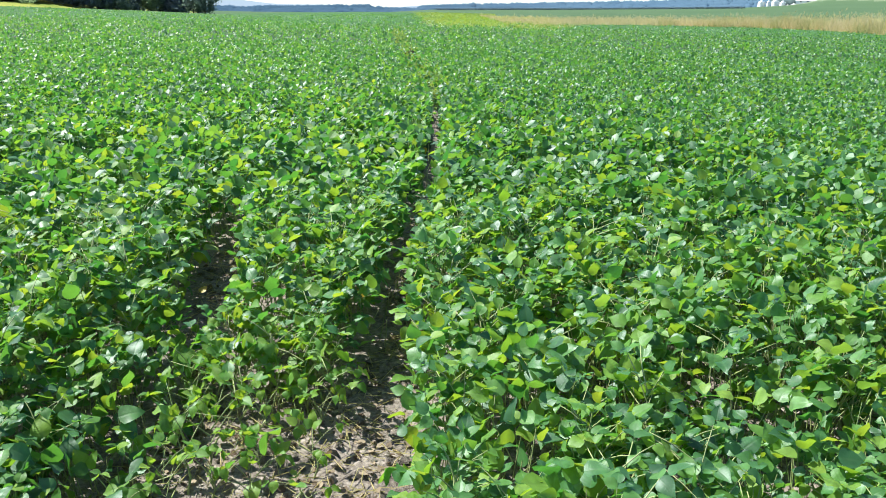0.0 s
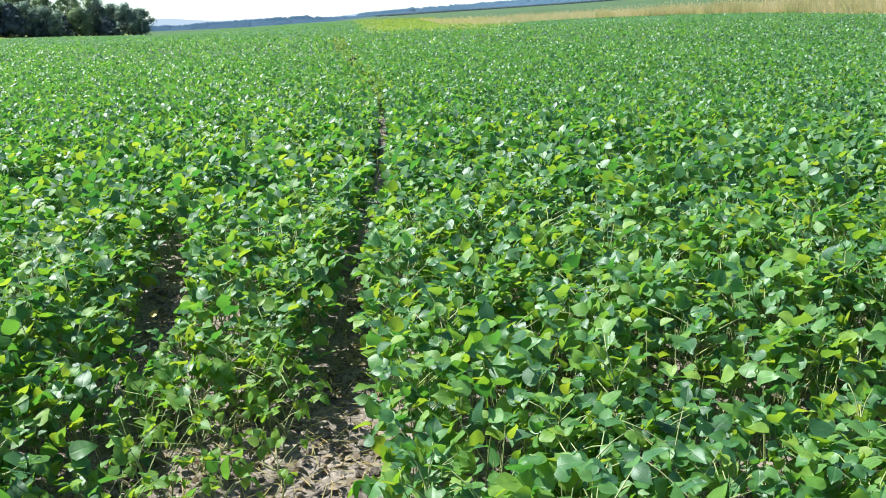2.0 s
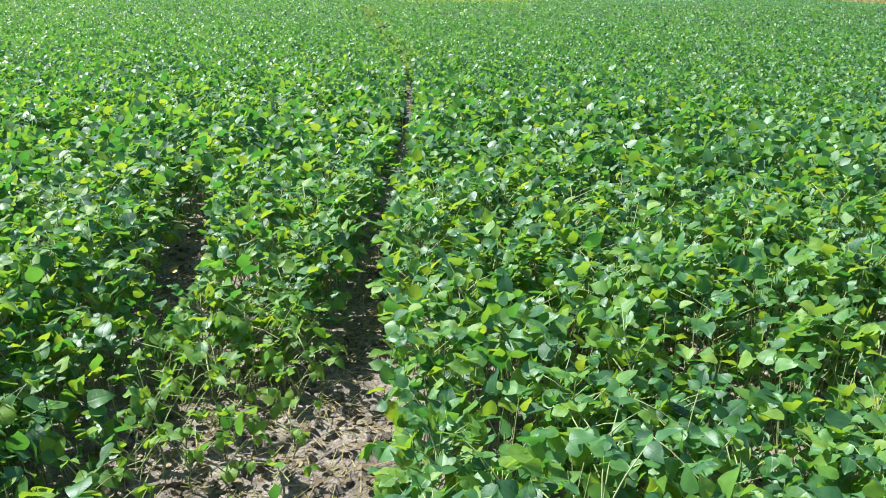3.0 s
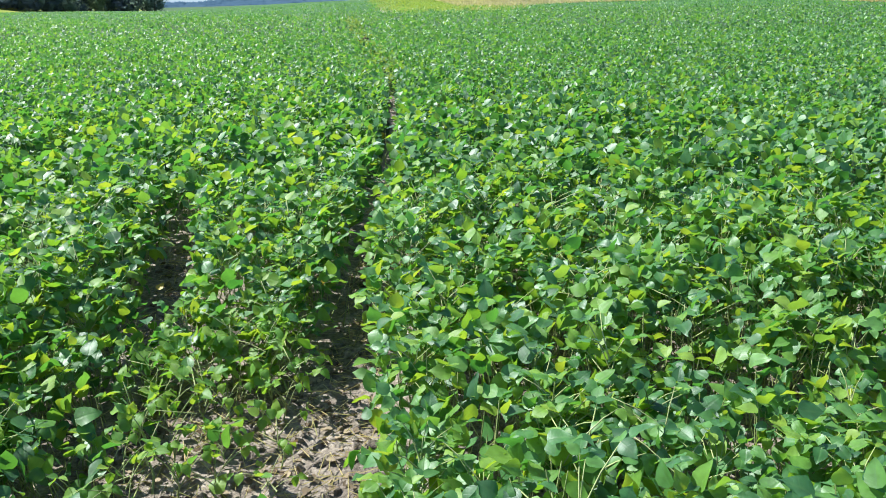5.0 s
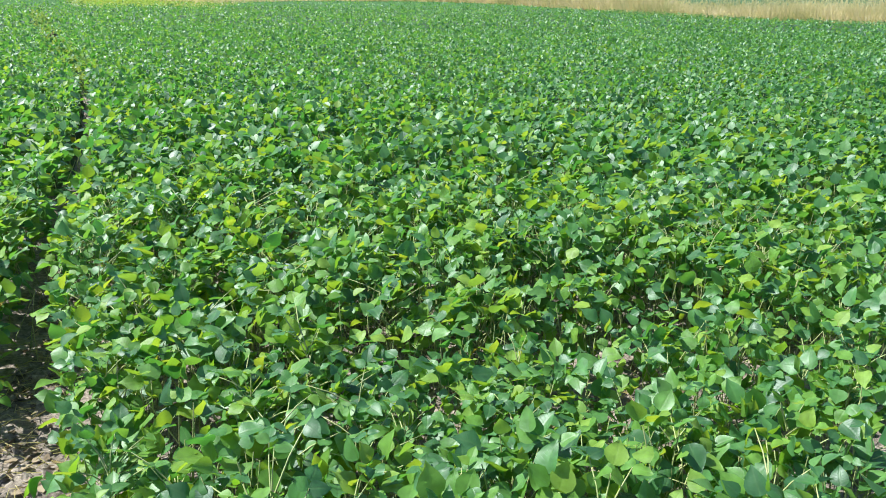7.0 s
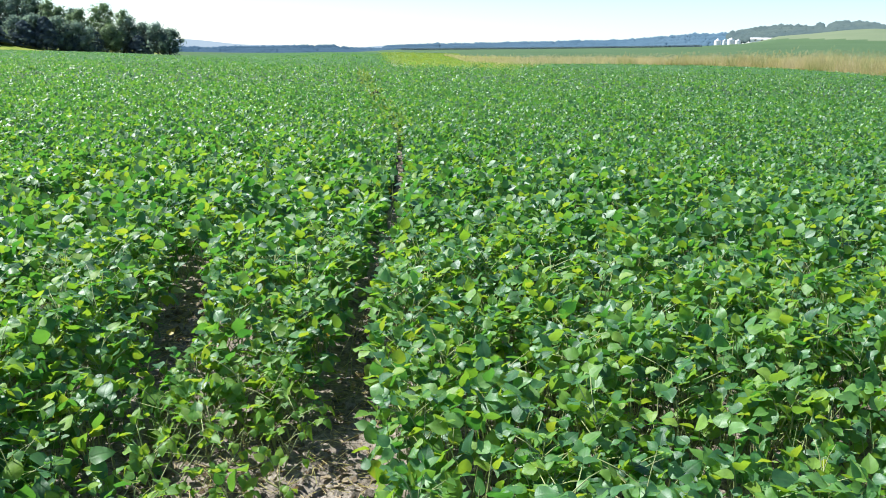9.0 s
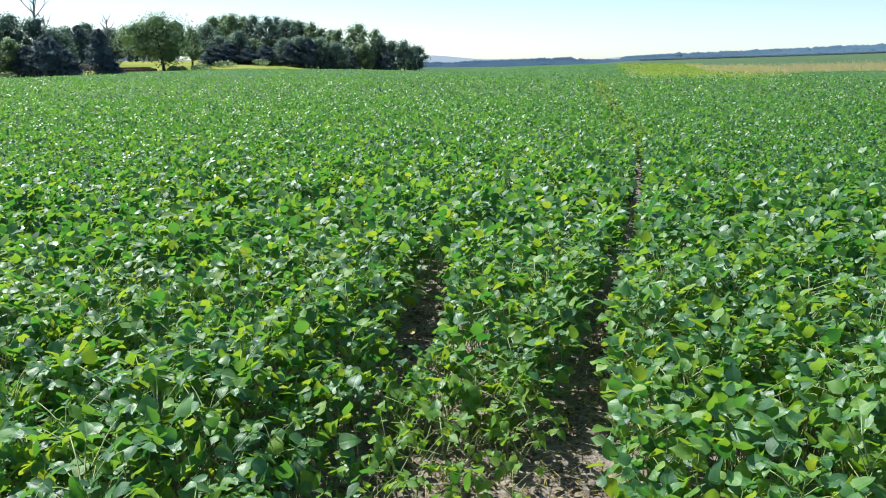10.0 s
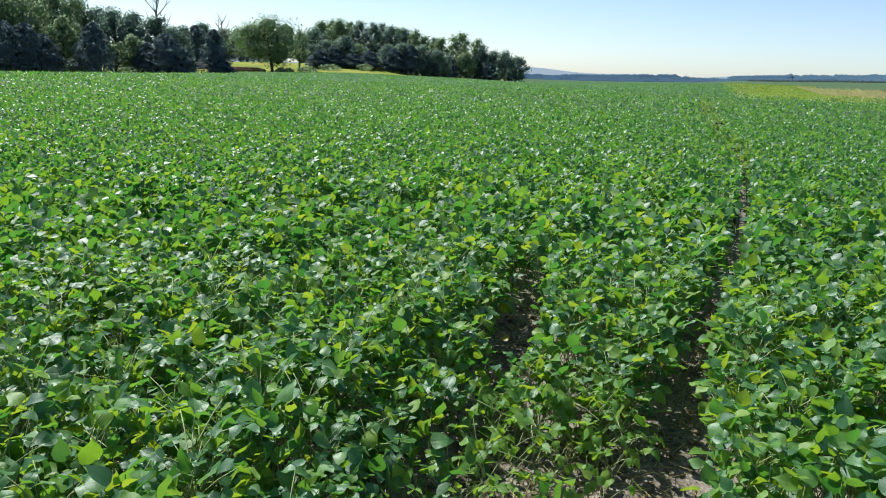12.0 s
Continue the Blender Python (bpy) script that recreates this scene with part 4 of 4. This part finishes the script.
def box(x0, x1, y0, y1, z0, z1):
    v = [(x, y, z) for z in (z0, z1) for y in (y0, y1) for x in (x0, x1)]
    return v, [(0, 2, 3, 1), (4, 5, 7, 6), (0, 1, 5, 4), (2, 6, 7, 3), (0, 4, 6, 2), (1, 3, 7, 5)]


def grain_bin(az, r, radius, wall):
    top = new("grain_bin")
    top.location = place(az, r)
    tagged(top, "white corrugated steel grain bin with a conical roof", "grain bin", "grain bins of the farm")
    rings = []
    k = 0
    while k * 0.45 < wall:
        rings += [(radius, k * 0.45), (radius + 0.05, k * 0.45 + 0.22)]
        k += 1
    part("wall", mesh_of("wall", *lathe([(radius, -8)] + rings + [(radius, wall)]), BIN_STEEL), top)
    part("roof", mesh_of("roof", *lathe([(radius + 0.15, wall - 0.05), (radius + 0.15, wall + 0.05), (radius * 0.15, wall + radius * 0.55), (radius * 0.15, wall + radius * 0.55 + 0.5)]), BIN_STEEL), top)


for az, r, radius, wall in ((22.3, 880, 3.5, 4.8), (22.72, 870, 1.8, 4.8), (23.12, 880, 3.6, 5.0), (23.56, 890, 2.8, 3.8)):
    grain_bin(az, r, radius, wall)


def shed(az, r, length, depth, wall, roof, face, name, label, wall_mat, roof_mat, doors):
    top = new(name)
    x, y, z = place(az, r)
    top.location, top.rotation_euler = (x, y, z), (0, 0, -radians(az))
    tagged(top, label, "building")
    part("wall", mesh_of("wall", *box(-length / 2, length / 2, -depth / 2, depth / 2, -6, wall), wall_mat, False), top)
    l, d, e = length / 2 + 0.5, depth / 2 + 0.5, wall - 0.1
    v = [(-l, -d, e), (l, -d, e), (l, 0, roof), (-l, 0, roof), (-l, d, e), (l, d, e), (-l, -d, e - 0.2), (l, -d, e - 0.2), (-l, d, e - 0.2), (l, d, e - 0.2)]
    part("roof", mesh_of("roof", v, [(0, 1, 2, 3), (3, 2, 5, 4), (0, 6, 7, 1), (4, 5, 9, 8), (0, 3, 4, 8, 6), (1, 7, 9, 5, 2)], roof_mat, False), top)
    for u in doors:
        part(face, mesh_of(face, *box(u - 1, u + 1, -depth / 2 - 0.08, -depth / 2 + 0.05, 0.9, 2.3), DARK_GLASS, False), top)


shed(25.0, 880, 21, 10, 2.2, 3.8, "door", "farm_shed", "long low white farm shed beside grain bins", BIN_STEEL, BIN_STEEL, (-6, 0, 6))
shed(38.5, 930, 13, 6, 1.3, 2.0, "door", "farm_shed", "long low pale shed on the far plain", WALL_PALE, ROOF_GREY, (-4, 4))
shed(40.8, 930, 19, 6, 1.3, 2.0, "door", "farm_shed", "long low pale shed on the far plain", WALL_PALE, ROOF_GREY, (-6, 0, 6))
shed(-44.6, 150, 12, 8, 3.0, 5.0, "window", "house", "pale house half hidden behind the trees", WALL_PALE, ROOF_GREY, (-4, 0, 4))


def log_pile(az, r):
    top = new("log_pile")
    x, y, z = place(az, r)
    top.location, top.rotation_euler = (x, y, z), (0, 0, -radians(az))
    tagged(top, "heap of red-brown cut logs on the grass", "log pile")
    for row, many in enumerate((8, 7, 6, 4)):
        for k in range(many):
            v, f = tube([(-2.6, 0, 0), (0, 0.03, 0), (2.6 + 0.2 * math.sin(k * 3 + row), 0, 0)], [0.17, 0.16, 0.15], 8)
            f.append(tuple(reversed(range(8))))
            log = part("log", mesh_of("log", v, f, LOG_WOOD), top)
            log.location = (0.3 * math.sin(k * 2 + row), (k - many / 2) * 0.34, 0.15 + row * 0.29)


log_pile(-33.3, 146)
log_pile(-36.2, 157)

# ---- soil crumbs and litter ----
CLOD = (np.array([(1, 0, 0.1), (0.4, 0.9, -0.1), (-0.8, 0.6, 0.1), (-0.9, -0.5, -0.1), (0.3, -1, 0.1), (0.1, 0.1, 0.75), (0, 0, -0.6)], float),
        np.array([(0, 1, 5), (1, 2, 5), (2, 3, 5), (3, 4, 5), (4, 0, 5), (1, 0, 6), (2, 1, 6), (3, 2, 6), (4, 3, 6), (0, 4, 6)]))


def crumbs():
    x, y, r, az = sector(26000, 1.5, 6.0)
    keep = in_gap(x, y) > rng.random(len(x)) * 0.8
    x, y = x[keep], y[keep]
    n = len(x)
    size = 0.004 + 0.026 * rng.random(n) ** 4
    turn = turned(rng.uniform(0, 6.28, n), rng.normal(0, 0.4, n), rng.normal(0, 0.4, n))
    z = np.array([soil_bump(a, b) for a, b in zip(x, y)])
    v, f = scatter(CLOD, np.stack([x, y, z + size * 0.3], 1), turn, size[:, None] * rng.uniform(0.7, 1.3, (n, 3)))
    tagged(new("soil_crumbs", tri_mesh("soil_crumbs", v, f, SOIL, False)), "loose clods and crumbs of dry pale soil", "soil", kind="stuff")
    m = 1300
    pick = rng.choice(n, m, replace=False)
    turn = turned(rng.uniform(0, 6.28, m), rng.normal(0, 0.3, m), rng.normal(0, 0.5, m))
    v, f = scatter(MID_LEAF, np.stack([x[pick], y[pick], z[pick] + 0.012], 1), turn, rng.uniform(0.015, 0.04, m))
    tagged(new("leaf_litter", tri_mesh("leaf_litter", v, f, LITTER)), "withered tan leaves lying on the soil", "leaf litter", kind="stuff")
    m = 1500
    pick = rng.choice(n, m, replace=False)
    turn = turned(rng.uniform(0, 6.28, m), rng.normal(1.5, 0.12, m), rng.normal(0, 0.1, m))
    v, f = scatter(PETIOLE, np.stack([x[pick], y[pick], z[pick] + 0.012], 1), turn, np.stack([np.full(m, 0.9), np.full(m, 0.9), rng.uniform(0.03, 0.13, m)], 1))
    tagged(new("straw", tri_mesh("straw", v, f, STRAW, False)), "pale dry stalks strewn over the soil", "straw", kind="stuff")


crumbs()


def yellow_leaves():
    """A few yellow lower leaves among the green ones."""
    n = 220
    x, y, r, az = sector(n, 1.6, 9)
    z = row_lift(x, y) - 0.12 - 0.2 * rng.random(n)
    turn = turned(rng.uniform(0, 6.28, n), rng.normal(-0.2, 0.5, n), rng.normal(0, 0.5, n))
    v, f = scatter(NEAR_LEAVES[0], np.stack([x, y, z], 1), turn, rng.uniform(0.035, 0.068, n))
    tagged(new("yellow_leaves", tri_mesh("yellow_leaves", v, f, YELLOWED)), "few bright yellow lower soybean leaves", "leaves", kind="stuff")


yellow_leaves()

# ---- soybean plants near the camera ----
STEM_SIDES = 5


def trifoliate(g, leaf=None):
    """One compound leaf: petiole from the origin out along +y and three leaflets."""
    n = g.uniform(0.12, 0.20)
    rise = g.uniform(0.5, 1.1)
    p1 = Vector((0, n * 0.55 * math.cos(rise), n * 0.55 * math.sin(rise) + 0.01))
    p2 = Vector((g.uniform(-0.01, 0.01), n * math.cos(rise), n * math.sin(rise)))
    pv, pf = tube([(0, 0, 0), p1, p2], [0.0028, 0.0022, 0.0016], 4)
    pv, tri = np.array([tuple(q) for q in pv]), []
    for q in pf:
        tri += [(q[0], q[1], q[2]), (q[0], q[2], q[3])]
    size = g.uniform(0.046, 0.070)
    yaw = np.array([0.0, 1.25, -1.25]) + g.normal(0, 0.15, 3)
    pitch = g.choice([0.75, -0.6, 0.15]) + g.normal(0, 0.3) + g.normal(0, 0.28, 3)
    roll = g.normal(0, 0.3, 3)
    at = np.array([p2 + Vector((0, 0.022, 0.003)), p2, p2])
    shape = NEAR_LEAVES[int(g.integers(len(NEAR_LEAVES)))]
    lv, lf = scatter(shape, at, turned(yaw, pitch, roll), size * np.array([1.0, 0.92, 0.92]) * g.uniform(0.9, 1.1, 3))
    blade = [np.concatenate([np.full(len(pv), 1.0), np.tile(b, 3)]) for b in blade_of(shape)]
    me = tri_mesh("leaf", np.concatenate([pv, lv]), np.concatenate([np.array(tri), lf + len(pv)]), leaf or LEAF, blade=blade)
    me.materials.append(STEM)
    me.polygons.foreach_set("material_index", [1] * len(tri) + [0] * len(lf))
    return me


g = np.random.default_rng(21)
LEAVES = [trifoliate(g) for _ in range(26)] + [trifoliate(g, PALE_SOY_LEAF) for _ in range(15)]
PALE_LEAVES = [trifoliate(g, PALE_SOY_LEAF) for _ in range(12)]
STEMS = []
for k in range(8):
    pts = [(0, 0, -0.02)] + [(g.normal(0, 0.012) * s, g.normal(0, 0.012) * s, 0.11 * s) for s in (1, 2, 3, 4)]
    STEMS.append(mesh_of("stem", *tube(pts, [0.0045, 0.004, 0.0034, 0.0028, 0.0015], STEM_SIDES), STEM))


def soybean_plant(kind, many=17, tall=0.43, wide=1.0, leaves=LEAVES, low=0.4):
    """A plant of a stem and its compound leaves, spiralling up it."""
    top = new("soybean_plant")
    stem = part("stem", STEMS[kind % len(STEMS)], top)
    stem.scale = (1, 1, tall / 0.43)
    for k in range(many):
        s = low + (1 - low) * (k + 0.5) / many
        leaf = part("leaf", leaves[int(g.integers(len(leaves)))], top)
        leaf.location = (0, 0, tall * s)
        leaf.rotation_euler = (g.normal(0, 0.2), g.normal(0, 0.2), k * 2.4 + g.normal(0, 0.5))
        leaf.scale = [wide * g.uniform(0.8, 1.15) * (0.8 + 0.2 * math.sin(math.pi * s))] * 3
    return top


KINDS = [soybean_plant(k) for k in range(10)]
WEAK = [soybean_plant(k, 4 + k % 3, 0.09 + 0.028 * k, 0.82, PALE_LEAVES) for k in range(6)]
MIDDLING = [soybean_plant(k, 11, 0.22 + 0.03 * k, 0.9, LEAVES[20:] + PALE_LEAVES, 0.2) for k in range(4)]
spots, tries = [], 0
while len(spots) < 280 and tries < 20000:
    tries += 1
    y = g.uniform(1.0, 5.0)
    side = 0.5 + y * 1.15
    x = g.uniform(-side, side)
    r = math.hypot(x, y)
    if not 1.35 < r < 4.9:
        continue
    u = x - float(gap_line(y))
    if u > 0:
        u = 0.30 + 0.36 * max(0, round((u - 0.30) / 0.36)) + g.normal(0, 0.05)
    else:
        u = -0.27 - 0.36 * max(0, round((-u - 0.27) / 0.36)) + g.normal(0, 0.05)
    x = u + float(gap_line(y))
    bare = max(float(in_gap(x + dx, y + dy)) for dx, dy in ((0, 0), (0.06, 0), (-0.06, 0), (0, 0.06), (0, -0.06)))
    if g.random() < bare * 1.6:
        continue
    if any((x - a) ** 2 + (y - b) ** 2 < 0.16 ** 2 for a, b, _ in spots):
        continue
    spots.append((x, y, bare))
for k in range(8):  # the plants along the shaded side of both lanes
    y = 3.15 + 0.17 * k
    spots.append((float(gap_line(y)) - 0.27 + g.normal(0, 0.02), y, 0.1))
    y = 3.35 + 0.24 * k
    spots.append((-0.86 - 0.16 * (y - 2.6) - 0.38 + g.normal(0, 0.03), y, 0.2))
weak = []
while len(weak) < 32:  # weak seedlings on the open soil
    x, y = g.uniform(-0.96, -0.10), g.triangular(1.9, 2.9, 3.3)
    if all((x - a) ** 2 + (y - b) ** 2 > 0.09 ** 2 for a, b in weak) and float(in_gap(x, y)) > 0.2 and abs(x - float(gap_line(y))) > 0.15:
        weak.append((x, y))

middling = [(-0.84 + 0.13 * (k % 4) + g.normal(0, 0.03), 3.1 + 0.17 * (k // 4) + g.normal(0, 0.04)) for k in range(8)]


def stand(source, first, m):
    """The first of a kind is moved to its place; the others are copies of it."""
    if first:
        source.matrix_basis = m
        return source
    return copy_thing(source, m @ Matrix.Diagonal((*source.scale, 1)).inverted())


def planted(x, y, size):
    return Matrix.Translation((x, y, 0)) @ Euler((g.normal(0, 0.06), g.normal(0, 0.06), g.uniform(0, 6.28))).to_matrix().to_4x4() @ Matrix.Scale(size, 4)


for k, (x, y, bare) in enumerate(spots):
    size = g.uniform(0.92, 1.14) * (1 - 0.3 * bare) * (1 - float(stunted(np.float64(x), np.float64(y))))
    plant = stand(KINDS[k % len(KINDS)], k < len(KINDS), planted(x, y, size))
    tagged(plant, "thin short soybean plant on bare dry soil" if bare > 0.3 else "leafy green soybean plant with broad trifoliate leaves", "soybean plant", "soybean plants by the camera")
for k, (x, y) in enumerate(weak):
    plant = stand(WEAK[k % len(WEAK)], k < len(WEAK), planted(x, y, g.uniform(0.85, 1.2)))
    tagged(plant, "thin short soybean seedling on bare dry soil", "soybean plant", "soybean seedlings on bare soil")
for k, (x, y) in enumerate(middling):
    plant = stand(MIDDLING[k % len(MIDDLING)], k < len(MIDDLING), planted(x, y, g.uniform(0.9, 1.15)))
    tagged(plant, "half-grown pale green soybean plant beside bare soil", "soybean plant", "half-grown soybeans beside bare soil")
